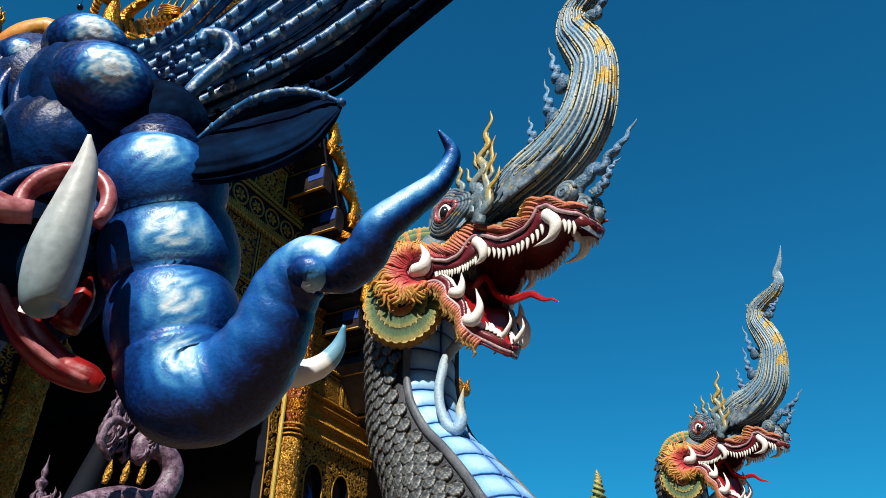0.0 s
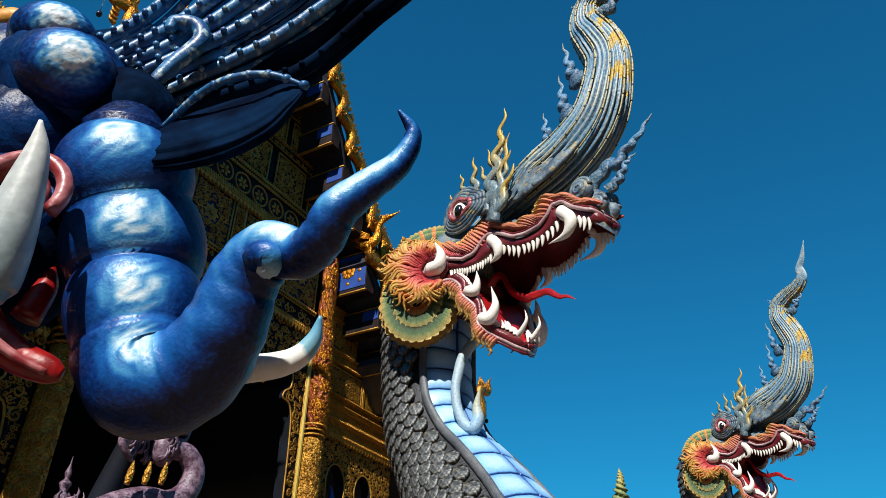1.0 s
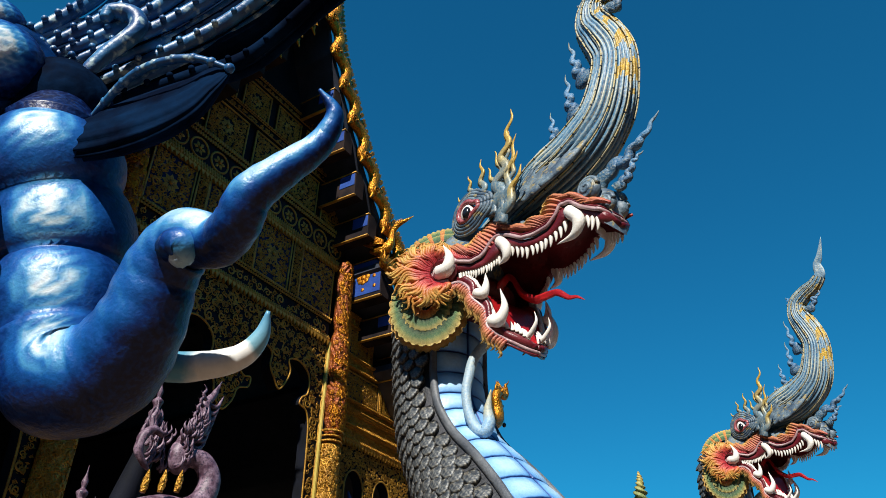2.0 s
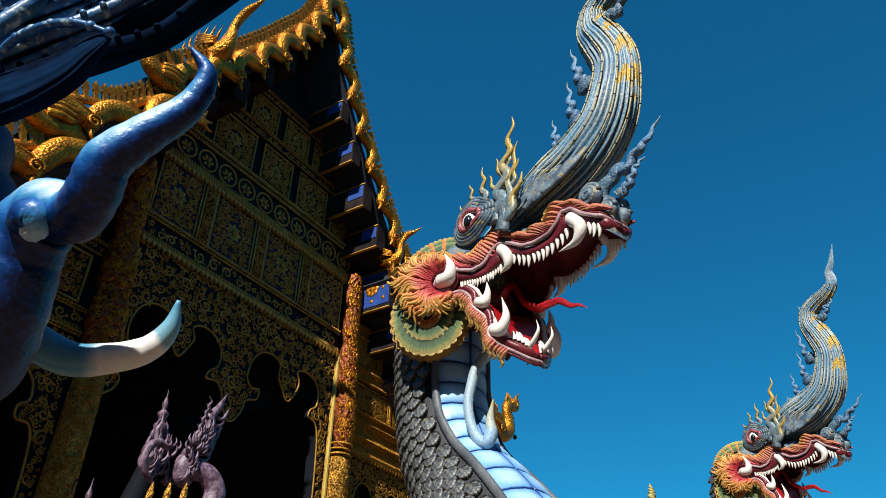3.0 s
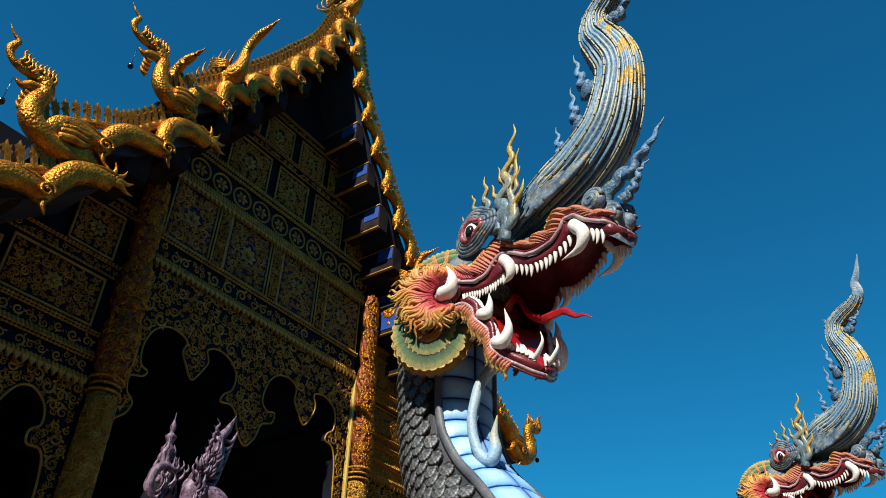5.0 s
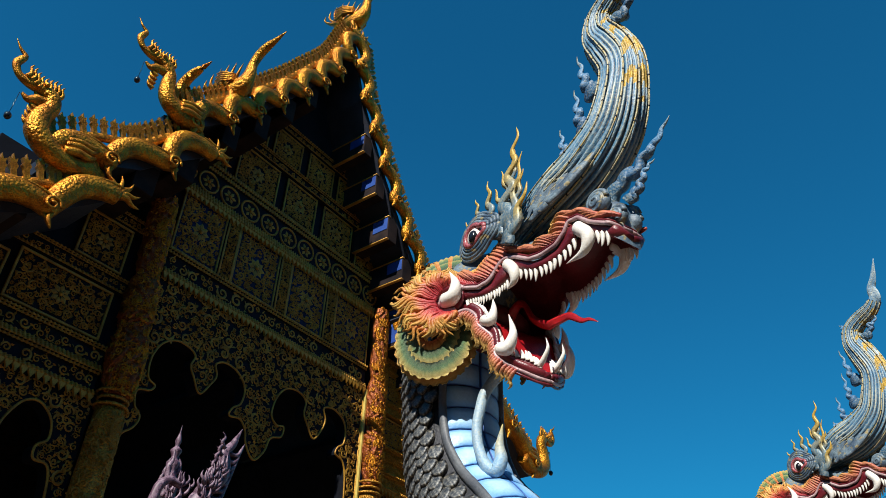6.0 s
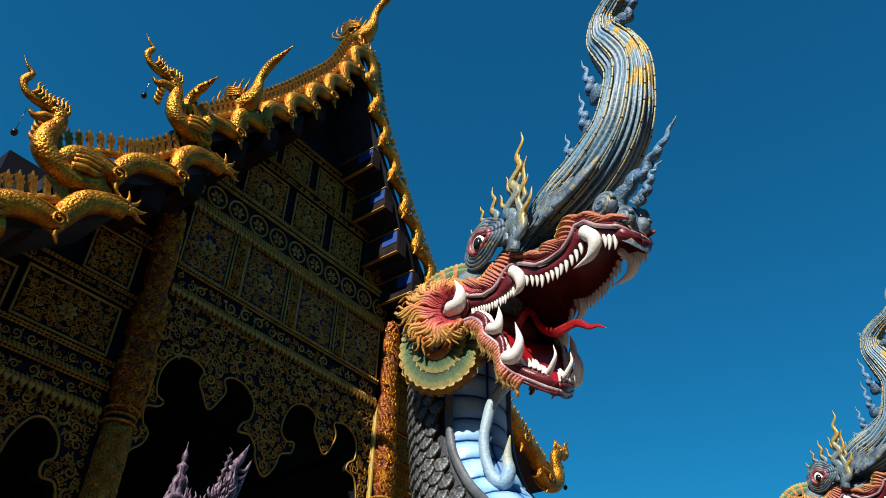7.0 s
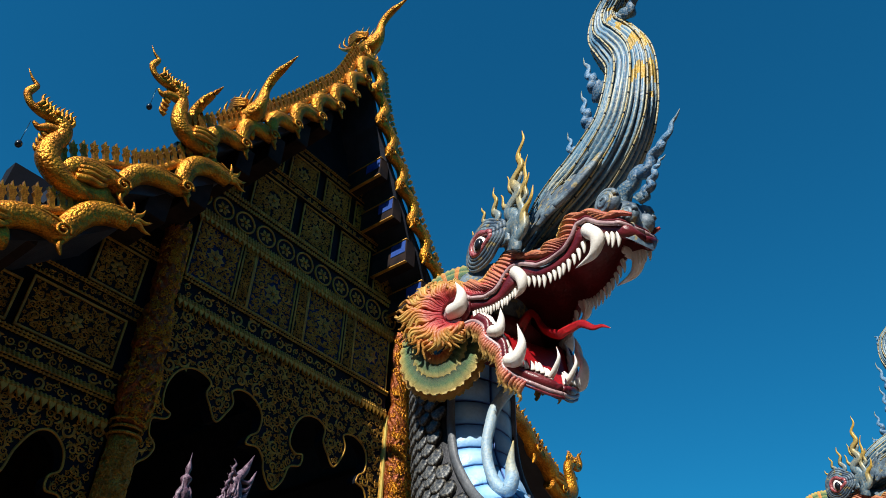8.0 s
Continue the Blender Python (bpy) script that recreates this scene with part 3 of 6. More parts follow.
            s += 0.02 if fine else 0.04 if s < 1.06 else 0.036
        lt = spline(ll, 200)
        d = 22
        while d < 192:
            x = lt[d]
            size = 0.065 if d < 70 else 0.1 if d < 130 else 0.085
            part("tooth", tm, IVORY, top, at=Matrix.Translation((x[0], h * abs(x[1]) * 0.97, x[2] - 0.008)) @ pose(0, 0, 0, 180, -14, rnd.uniform(-20, 20)) @ Matrix.Diagonal((size * 0.4, size * 0.4, size * rnd.uniform(0.9, 1.2), 1)))
            d += 5 if d < 70 else 10
        for rows, bh, th, fat in (([(1.119, 4.31), (1.185, 4.21), (1.135, 4.115), (0.977, 4.112)], 0.165, 0.165, 0.05), ([(0.535, 4.31), (0.585, 4.233), (0.578, 4.155), (0.498, 4.128)], 0.275, 0.265, 0.046),
                                  ([(0.06, 4.19), (0.15, 4.185), (0.178, 4.275), (0.11, 4.41)], 0.455, 0.47, 0.06), ([(0.339, 3.939), (0.394, 3.919), (0.418, 3.993), (0.404, 4.09)], 0.33, 0.31, 0.042), ([(0.417, 3.706), (0.478, 3.696), (0.528, 3.786), (0.48, 3.954)], 0.265, 0.24, 0.05),
                                  ([(low[-2][0], low[-2][1]), (low[-2][0] + 0.05, low[-2][1] + 0.03), (low[-2][0] + 0.1, low[-2][1] + 0.09), (low[-2][0] + 0.09, low[-2][1] + 0.17)], 0.06, 0.07, 0.02)):
            g = Geo()
            sweep(g, both(fang(rows, bh, th, fat), mir), 18, 14)
            ball(g, (rows[0][0], h * bh, rows[0][1]), (fat * 0.98, fat * 0.9, fat * 0.98), nu=14, nv=9)
            part("fang", g, IVORY, top, "curved ivory white fang")
        # rolled tufts above the upper lip
        for k in range(58):
            s = 0.2 + k * 0.0204
            w, z = lip_width(s) + 0.01, lip_rim(s) + 0.05
            hgt = 0.1 + 0.035 * math.sin(k * 0.8) + 0.02 * rnd.random() + 0.05 * (s < 0.55) - 0.03 * (s > 0.95)
            g = Geo()
            sweep(g, both([(s + 0.06, -w, z, 0.009), (s + 0.01, -w - 0.026, z + hgt * 0.3, 0.016), (s - 0.05, -w - 0.03, z + hgt * 0.62, 0.018), (s - 0.1, -w - 0.012, z + hgt * 0.78, 0.016), (s - 0.14, -w - 0.01, z + hgt * 0.7, 0.012), (s - 0.13, -w - 0.022, z + hgt * 0.52, 0.007), (s - 0.11, -w - 0.026, z + hgt * 0.56, 0.003)], mir), 22, 8, 1.0, rib=lambda th, u: 1 + 0.22 * math.cos(4 * th))
            part("lip_tuft", g, RUFFLE, top, "salmon and gold carved tuft")
        # cheek waves from the mouth corner towards the eye
        for k in range(26):
            a = 0.16 + 0.0125 * k
            g = Geo()
            rows = []
            for i in range(8):
                u = i / 7
                rows.append((a - 0.02 - 0.13 * u + 0.018 * math.sin(u * 7 + k * 0.35), -(lip_width(a) + 0.03 + 0.035 * math.sin(u * 3)), lip_rim(a) + 0.05 + (0.2 - 0.004 * k) * u + 0.014 * math.cos(u * 7 + k * 0.35), 0.013 * (1 - 0.7 * u) + 0.002))
            sweep(g, both(rows, mir), 22, 7)
            part("cheek_strand", g, MANE, top, "red and gold cheek wave")
        # fringe below the lower lip
        fr = spline([(s, z) for s, z in edge_low], 40)
        for k in range(33):
            s, z = fr[k]
            w = jaw_w(s) + 0.012
            if mir and k > 9:
                break
            f = 0.4 + 0.35 * abs(math.sin(k * 0.83)) + 0.15 * rnd.random()
            g = Geo()
            sweep(g, both([(s + 0.01, -w, z - 0.03, 0.01), (s - 0.02 * f, -w - 0.015, z - 0.04 - 0.022 * f, 0.017), (s - 0.055 * f, -w - 0.012, z - 0.045 - 0.05 * f, 0.015), (s - 0.06 * f, -w, z - 0.05 - 0.085 * f, 0.011), (s - 0.1 * f, -w, z - 0.05 - 0.1 * f, 0.002)], mir), 14, 7, 1.0, rib=lambda th, u: 1 + 0.2 * math.cos(4 * th))
            part("jaw_tuft", g, RUFFLE, top, "salmon and gold carved tuft")
        # cheek ruff: long waved strands, red at the root and gold at the tips
        def reach(deg):
            return float(np.interp(deg, [-112, -92, -71, -54, -34, -16, 0, 6, 12, 19, 35, 56, 83, 105], [0.23, 0.275, 0.31, 0.376, 0.39, 0.384, 0.42, 0.47, 0.42, 0.43, 0.383, 0.325, 0.25, 0.2]))

        g = Geo()
        verts, us = [ruff(h, 0.02, 0, -0.01)], [0.5]
        for i in range(1, 5):
            for j in range(31):
                deg = -112 + 217 * j / 30
                r = reach(deg) * 0.84 * i / 4
                verts.append(ruff(h, 0.02 + r * math.cos(radians(deg)), r * math.sin(radians(deg)), 0.015 * math.sin(i * 0.7)))
                us.append(0.5)
        n = len(verts)
        verts += [ruff(h, 0.06, 0, -0.09)]
        us += [0.5]
        faces = [(0, 1 + j, 2 + j) for j in range(30)] + [(1 + i * 31 + j, 1 + (i + 1) * 31 + j, 2 + (i + 1) * 31 + j, 2 + i * 31 + j) for i in range(3) for j in range(30)] + [(n, 94 + j, 95 + j) for j in range(30)]
        g.add(verts, faces, us)
        part("mane_bed", g, LIP, top, "dark red ground of the ruff")
        for k in range(118):
            deg = -110 + 212 * k / 117
            if mir and deg < -50:
                continue
            a = radians(deg)
            tuft = k // 6
            r1 = reach(deg) * (0.9 + 0.08 * math.sin(tuft * 2.1) - 0.012 * abs(k % 6 - 2.5)) * (0.98 + 0.04 * rnd.random())
            rows = []
            for i in range(12):
                u = i / 11
                r = 0.1 + (r1 - 0.1) * u
                b = a + (0.22 * math.sin(u * 9.5 + tuft * 0.9) * u + 0.1 * u * (k % 6 - 2.5) / 2.5 * -math.sin(u * 3.1) * 0.4) * 0.16 / (r + 0.02)
                rows.append((*ruff(h, 0.02 + r * math.cos(b), r * math.sin(b), 0.03 + 0.045 * math.sin(u * 2.8) + 0.008 * math.sin(k * 2.3)), 0.0105 * (0.6 + 0.8 * math.sin(u * 2.7)) * (1 - 0.6 * u ** 6) + 0.001))
            g = Geo()
            sweep(g, rows, 30, 6)
            part("mane_strand", g, MANE, top, "red and orange ruff strand")
        for k in range(40):
            deg = -108 + 208 * k / 39
            if mir and deg < -50:
                continue
            a = radians(deg)
            r0, ln = reach(deg) * 0.66, reach(deg) * (0.36 + 0.05 * math.sin(k * 2.7))
            rows = []
            for i in range(10):
                u = i / 9
                r = r0 + ln * u
                b = a + 0.05 * math.sin(u * 8 + k * 0.9) * (0.3 + u) / (r + 0.1) * 0.5
                rows.append((*ruff(h, 0.02 + r * math.cos(b), r * math.sin(b), 0.055 + 0.02 * math.sin(u * 3.1) - 0.03 * u), 0.0145 * (1 - u) ** 0.5 + 0.002))
            g = Geo()
            sweep(g, rows, 30, 8, 1.0, rib=lambda th, u: 1 + 0.22 * math.cos(4 * th))
            part("mane_curl", g, CURL, top, "golden ruff curl")
        # scalloped collar behind the ruff
        leaves = {COLLAR: collar_mesh(COLLAR), CURL: collar_mesh(CURL)}
        fwd = Vector((0.6, h * 0.8, 0))
        for rx_, rz_, out_, ln, count, d0, d1, mt in ((0.19, 0.24, -0.045, 0.115, 21, 40, -205, COLLAR), (0.115, 0.155, -0.025, 0.1, 17, 30, -195, COLLAR), (0.06, 0.09, -0.01, 0.075, 13, 20, -190, CURL), (0.2, 0.25, -0.09, 0.13, 20, 35, -200, CURL)):
            for k in range(count):
                if mir and d0 + (d1 - d0) * k / (count - 1) < 5:
                    break
                a = radians(d0 + (d1 - d0) * k / (count - 1))
                x = (Vector((-0.8 * math.cos(a), h * 0.6 * math.cos(a), math.sin(a))) - fwd * 0.18).normalized()
                y = fwd.cross(x).normalized()
                mm = Matrix((x, y, x.cross(y))).transposed().to_4x4()
                mm.translation = Vector(ruff(h, 0.16 + rx_ * math.cos(a), -0.2 + rz_ * math.sin(a), out_))
                part("collar_leaf", leaves[mt], mt, top, at=mm @ Matrix.Diagonal((ln, ln * 1.25, ln * 0.9, 1)))
        # leaves that close the nape above the ruff
        for k in range(30):
            a = radians(20 + 75 * (k % 15) / 14)
            r = 0.27 + 0.05 * (k // 15)
            x = (Vector((-0.8 * math.cos(a), h * 0.6 * math.cos(a), math.sin(a))) - fwd * 0.3).normalized()
            y = fwd.cross(x).normalized()
            mm = Matrix((x, y, x.cross(y))).transposed().to_4x4()
            mm.translation = Vector(ruff(h, 0.02 + r * math.cos(a), 0.05 + r * math.sin(a), -0.05 - 0.02 * (k // 15)))
            part("nape_leaf", leaves[COLLAR if k % 3 else CURL], COLLAR, top, at=mm @ Matrix.Diagonal((0.13, 0.13, 0.12, 1)))
        # nostril swirls
        for cx, cz, cr, hy in ((1.277, 4.428, 0.085, 0.13), (1.36, 4.3, 0.065, 0.06)):
            rows = []
            for i in range(30):
                u = i / 29
                r = cr * (1 - 0.85 * u)
                rows.append((cx + r * math.cos(u * 15), -(hy + 0.015 + 0.03 * u), cz + r * math.sin(u * 15), 0.02 * (1 - 0.4 * u)))
            g = Geo()
            ball(g, (cx, -hy, cz), (cr * 1.15, 0.05, cr * 1.15), nu=14, nv=8)
            sweep(g, rows, 60, 7)
            g.v = [(x, -y if mir else y, z) for x, y, z in g.v]
            part("nostril", g, CREST_DARK, top, "slate blue swirled nostril")
        # eye
        h = 1 if mir else -1
        g = Geo()
        ball(g, (0.305, h * 0.37, 4.63), (0.075, 0.065, 0.09), nu=20, nv=14)
        eye = part("eye", g, EYE_WHITE, top, "white glossy eyeball")
        g = Geo()
        ball(g, (0.325, h * 0.418, 4.615), (0.04, 0.03, 0.055), nu=18, nv=10)
        part("pupil", g, BLACK, eye, "black pupil")
        for r, rr, mt, nm in ((0.088, 0.022, EPINK, "eyelid"), (0.116, 0.017, CREST_DARK, "eye_rim"), (0.145, 0.017, CREST_DARK, "eye_rim"), (0.172, 0.017, CREST_DARK, "eye_rim"), (0.198, 0.014, CREST_DARK, "eye_rim")):
            ring = [(0.3 + r * math.cos(a) + 0.05 * (math.cos(a) > 0.9), h * (0.4 - 0.35 * (r - 0.09)), 4.64 + r * (1.05 if math.sin(a) > 0 else 0.85) * math.sin(a), rr) for a in np.linspace(0, 2 * math.pi, 19)]
            g = Geo()
            sweep(g, ring, 44, 8)
            part(nm, g, mt, eye, "dark carved eye rim" if nm == "eye_rim" else "pink painted eyelid")
        # flame above the eye
        for a, b, r, wv, am in (((0.54, 4.52), (0.79, 5.4), 0.1, 2.6, 0.05), ((0.62, 4.52), (0.82, 5.12), 0.07, 1.6, 0.03), ((0.42, 4.72), (0.42, 5.12), 0.06, 1.6, 0.025), ((0.3, 4.78), (0.27, 5.04), 0.045, 1.5, 0.02), ((0.6, 4.42), (0.86, 4.8), 0.09, 1.3, 0.03), ((0.2, 4.76), (0.14, 4.9), 0.035, 1.0, 0.01), ((0.58, 4.7), (0.5, 4.98), 0.05, 1.2, 0.02), ((0.64, 4.78), (0.58, 5.1), 0.04, 1.2, 0.02), ((0.68, 4.9), (0.74, 5.2), 0.035, 1.2, 0.02), ((0.7, 4.7), (0.82, 4.95), 0.045, 1.2, 0.02), ((0.48, 4.6), (0.36, 4.86), 0.045, 1.2, 0.02), ((0.66, 4.56), (0.8, 4.72), 0.045, 1.0, 0.02)):
            g = Geo()
            sweep(g, both(wavy((a[0], -0.33, a[1]), (b[0], -0.35, b[1]), r * 0.66, wv * 1.6, am * 1.3, 30), mir), 60, 10, 0.5, rib=lambda th, u: 1 + 0.28 * math.cos(5 * th + 6 * u))
            part("brow_flame", g, FLAME, top, "gold and blue brow flame")
    # dark throat
    g = Geo()
    ball(g, (-0.1, 0, 4.17), (0.34, 0.36, 0.15), nu=20, nv=12)
    part("throat", g, PALATE, top, "dark red throat")
    # tongue
    g = Geo()
    sweep(g, [(0.1, 0, 4.05, 0.06), (0.28, 0, 4.2, 0.035), (0.366, 0, 4.177, 0.035), (0.448, 0.01, 4.02, 0.036), (0.587, 0, 3.905, 0.034), (0.66, -0.01, 3.885, 0.03), (0.724, 0, 3.885, 0.03), (0.805, 0, 3.869, 0.026), (0.9, 0, 3.79, 0.018), (0.97, 0, 3.765, 0.012), (1.037, 0, 3.715, 0.003)], 60, 10, 0.9, rib=lambda th, u: 0.25 + 0.75 * abs(math.sin(th + u * 2.2)))
    part("tongue", g, TONGUE, top, "long wavy scarlet tongue")

    # the tall curved crest with flowing ribs
    crest_line = [(0.1, 0, 4.68, 0.12), (0.4, 0, 4.74, 0.17), (0.75, 0, 4.83, 0.25), (1.1, 0, 4.9, 0.265), (1.37, 0, 5.06, 0.245), (1.5, 0, 5.34, 0.21), (1.54, 0, 5.6, 0.185), (1.47, 0, 5.86, 0.175),
                  (1.4, 0, 6.08, 0.155), (1.44, 0, 6.26, 0.135), (1.6, 0, 6.36, 0.118), (1.78, 0, 6.42, 0.1), (1.9, 0, 6.54, 0.08), (1.9, 0, 6.7, 0.062), (1.97, 0, 6.82, 0.045), (2.08, 0, 7.1, 0.004)]
    g = Geo()
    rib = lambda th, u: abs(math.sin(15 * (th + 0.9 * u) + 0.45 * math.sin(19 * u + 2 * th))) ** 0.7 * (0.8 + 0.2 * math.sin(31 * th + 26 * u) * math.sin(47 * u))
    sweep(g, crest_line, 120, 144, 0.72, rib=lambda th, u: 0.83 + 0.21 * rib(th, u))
    # u falls in the grooves: their shade is painted into the crest colour
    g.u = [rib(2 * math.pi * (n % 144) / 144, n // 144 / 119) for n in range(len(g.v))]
    # yellow scalloped bands on the forward edge
    for i in range(119):
        for j in range(144):
            u, th = i / 119, 2 * math.pi * j / 144
            th = th if th < math.pi else th - 2 * math.pi
            if abs(th) < 0.95 and 0.3 < u < 0.74 and (u * 15 + 0.25 * abs(math.sin(5 * th))) % 1 < 0.62 - 0.3 * abs(th):
                g.m[i * 144 + j] = 1
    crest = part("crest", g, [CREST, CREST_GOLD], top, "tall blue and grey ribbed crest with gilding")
    cl = spline(crest_line, 120)
    # gilded seams with small studs along the ribs
    for q in range(10):
        th0 = math.pi * 2 * q / 10
        rows = []
        for i in range(6, 96, 3):
            u = i / 119
            p, r = cl[i, :3], cl[i, 3]
            t = cl[i + 1, :3] - cl[i - 1, :3]
            t /= np.linalg.norm(t)
            b = np.array((0.0, 1.0, 0.0))
            a = np.cross(b, t)
            th = th0 - 0.9 * u
            rows.append((*(p + r * 1.03 * (a * math.cos(th) + b * 0.72 * math.sin(th))), 0.007))
        g = Geo()
        sweep(g, rows, 90, 5)
        for x in rows:
            ball(g, x[:3], 0.0095, nu=6, nv=4, slot=1)
        part("crest_seam", g, [CREST_CREAM, NECK], crest, "cream gilded seam with dark studs")
    # long loose ribs that sweep back from the snout
    for k in range(6):
        for sg in (-1, 1):
            rows = []
            for i in range(7):
                u = i / 6
                rows.append((0.45 + 0.1 * k + 0.4 * u, sg * (0.22 - 0.05 * u + 0.02 * k * (1 - u) - 0.02 * k * 0.5), 4.5 + 0.02 * k + 0.02 * math.sin(k) + u * (0.32 - 0.02 * k) + 0.1 * u * u, 0.035 * math.sin(math.pi * (0.15 + 0.8 * u)) + 0.006))
            g = Geo()
            sweep(g, rows, 20, 8, 0.6)
            part("crest_rib", g, CREST_DARK, crest, "slate blue swept rib")
    # curled spikes along the back of the crest
    for rows, r, wv in (([(1.42, 5.52), (1.26, 5.58), (1.2, 5.72), (1.17, 5.88), (1.14, 6.1)], 0.07, 0), ([(1.28, 5.24), (1.13, 5.3), (1.09, 5.44), (1.08, 5.58), (1.07, 5.78)], 0.065, 0),
                        ([(1.06, 5.06), (0.94, 5.1), (0.91, 5.22), (0.89, 5.34), (0.88, 5.5)], 0.06, 0), ([(0.85, 5.02), (0.76, 5.04), (0.78, 5.1), (0.735, 5.14), (0.73, 5.2)], 0.04, 0),
                        ([(1.55, 6.1), (1.66, 6.12), (1.7, 6.22), (1.78, 6.24), (1.83, 6.36)], 0.05, 0), ([(1.36, 6.2), (1.3, 6.26), (1.31, 6.36), (1.27, 6.44)], 0.035, 0)):
        g = Geo()
        corkscrew(g, rows, r * 0.95, 4.5, 0.042)
        part("crest_spike", g, HORN, crest, "twisted blue spike")
    # twisted horn on the nose
    for rows, r in (([(1.25, 4.5), (1.38, 4.6), (1.5, 4.6), (1.6, 4.68), (1.68, 4.71), (1.76, 4.78), (1.83, 4.845)], 0.075), ([(1.4, 4.42), (1.5, 4.46), (1.57, 4.56), (1.66, 4.6)], 0.05)):
        g = Geo()
        corkscrew(g, rows, r * 0.8, 5.0, 0.022)
        part("nose_horn", g, HORN, top, "twisted blue and bronze nose horn")
    # pale tendril that hangs from the chin along the throat
    g = Geo()
    sweep(g, [(0.4, 0.0, 3.72, 0.04), (0.223, 0.0, 3.779, 0.042), (0.069, -0.02, 3.727, 0.042), (-0.002, -0.07, 3.624, 0.04), (-0.0, -0.12, 3.477, 0.038), (0.004, -0.15, 3.339, 0.036), (0.028, -0.15, 3.187, 0.036), (0.081, -0.13, 3.058, 0.04), (0.134, -0.1, 3.023, 0.046), (0.164, -0.08, 3.086, 0.044), (0.155, -0.08, 3.188, 0.03), (0.189, -0.08, 3.32, 0.004)], 80, 9, 1.0)
    part("throat_tendril", g, TENDRIL, top, "pale blue curled throat tendril")
    return top


FACE = math.degrees(math.atan2(-0.943, -0.333))
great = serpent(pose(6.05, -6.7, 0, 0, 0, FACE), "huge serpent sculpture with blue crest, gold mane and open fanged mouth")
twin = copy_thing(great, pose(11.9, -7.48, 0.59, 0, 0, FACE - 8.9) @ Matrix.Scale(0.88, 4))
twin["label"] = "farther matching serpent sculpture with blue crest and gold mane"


# ---- the temple hall: front wall in the plane y = 0, outward is -y ----
CX = 9.5
TIERS = [[(0, 15.5), (0.2, 14.85), (0.5, 13.9), (1.0, 13.0), (1.5, 12.15), (2.05, 11.35), (2.63, 10.6), (3.15, 10.0), (3.62, 9.7)],
         [(2.8, 9.65), (3.27, 9.2), (3.72, 8.68), (4.33, 8.32), (4.9, 7.87)]]
rnd = random.Random(11)
hall = root("temple_hall", Matrix.Identity(4), "tall temple hall with gilded filigree front and dark blue walls", "temple")


def inside(poly, x, z):
    hit = False
    for (x0, z0), (x1, z1) in zip(poly, poly[1:] + poly[:1]):
        if (z0 > z) != (z1 > z) and x < (x1 - x0) * (z - z0) / (z1 - z0) + x0:
            hit = not hit
    return hit


def scroll(g, x, z, r, turn, hand, y, fat=0.19, lift=0.024):
    """A raised gilt tendril rolled up into a spiral, with a leaf at its foot."""
    n, verts = 15, []
    for i in range(n):
        u = i / (n - 1)
        rad = r * (1 - 0.8 * u)
        a = turn + hand * u * 8.2
        w = r * fat * (1.25 - 0.7 * u) * (0.4 if i == 0 else 1)
        for k, up in ((-1, 0.3), (0, 1), (1, 0.3)):
            verts.append((x + (rad + k * w) * math.cos(a), y - lift * up, z + (rad + k * w) * math.sin(a)))
    g.add(verts, [(i * 3 + k, i * 3 + k + 1, i * 3 + k + 4, i * 3 + k + 3) for i in range(n - 1) for k in (0, 1)], [0.5] * len(verts))
    for a in (turn + hand * 0.9, turn + hand * 2.6, turn - hand * 0.4):
        d, q = Vector((math.cos(a), 0, math.sin(a))), Vector((-math.sin(a), 0, math.cos(a))) * hand
        o = Vector((x, y, z)) + d * r * 0.95
        verts = [o - q * r * 0.1, o + d * r * 0.3 + q * r * 0.05 - Vector((0, lift * 0.8, 0)), o + d * r * 0.62 + q * r * 0.5 - Vector((0, lift * 0.5, 0)), o + d * r * 0.12 + q * r * 0.42]
        g.add(verts, [(0, 1, 3), (1, 2, 3)], [0.5] * 4)


def filigree(g, poly, size, y, mirror=None, tries=2600, hole=None):
    """Fills an outline with spirals of about that size that do not overlap."""
    xs, zs = [p[0] for p in poly], [p[1] for p in poly]
    placed = []
    for k in range(tries):
        r = size * rnd.uniform(0.75, 1.25) * (1 if k < tries * 0.5 else 0.6)
        x, z = rnd.uniform(min(xs), max(xs)), rnd.uniform(min(zs), max(zs))
        if mirror is not None and x > mirror - r * 0.8:
            continue
        if not all(inside(poly, x + r * c, z + r * s) for c, s in ((1, 0), (-1, 0), (0, 1), (0, -1))):
            continue
        if hole and hole(x, z):
            continue
        if any((x - a) ** 2 + (z - b) ** 2 < (r + c) ** 2 * 0.88 for a, b, c in placed):
            continue
        placed.append((x, z, r))
        t, h = rnd.uniform(0, 6.28), rnd.choice((-1, 1))
        scroll(g, x, z, r * 0.92, t, h, y)
        if mirror is not None:
            scroll(g, 2 * mirror - x, z, r * 0.92, math.pi - t, -h, y)
    return g


def rosette(g, x, z, r, y, petals=8):
    for k in range(petals):
        a = 2 * math.pi * k / petals
        d, q = Vector((math.cos(a), 0, math.sin(a))), Vector((-math.sin(a), 0, math.cos(a)))
        o = Vector((x, y, z))
        verts = [o + d * r * 0.15, o + d * r * 0.6 + q * r * 0.26, o + d * r, o + d * r * 0.6 - q * r * 0.26, o + d * r * 0.55 - Vector((0, 0.035, 0))]
        g.add(verts, [(0, 1, 4), (1, 2, 4), (2, 3, 4), (3, 0, 4)], [0.5] * 5)
    ball(g, (x, y - 0.02, z), (r * 0.22, 0.03, r * 0.22), nu=8, nv=5)


def rect(x0, x1, z0, z1):
    return [(x0, z0), (x1, z0), (x1, z1), (x0, z1)]


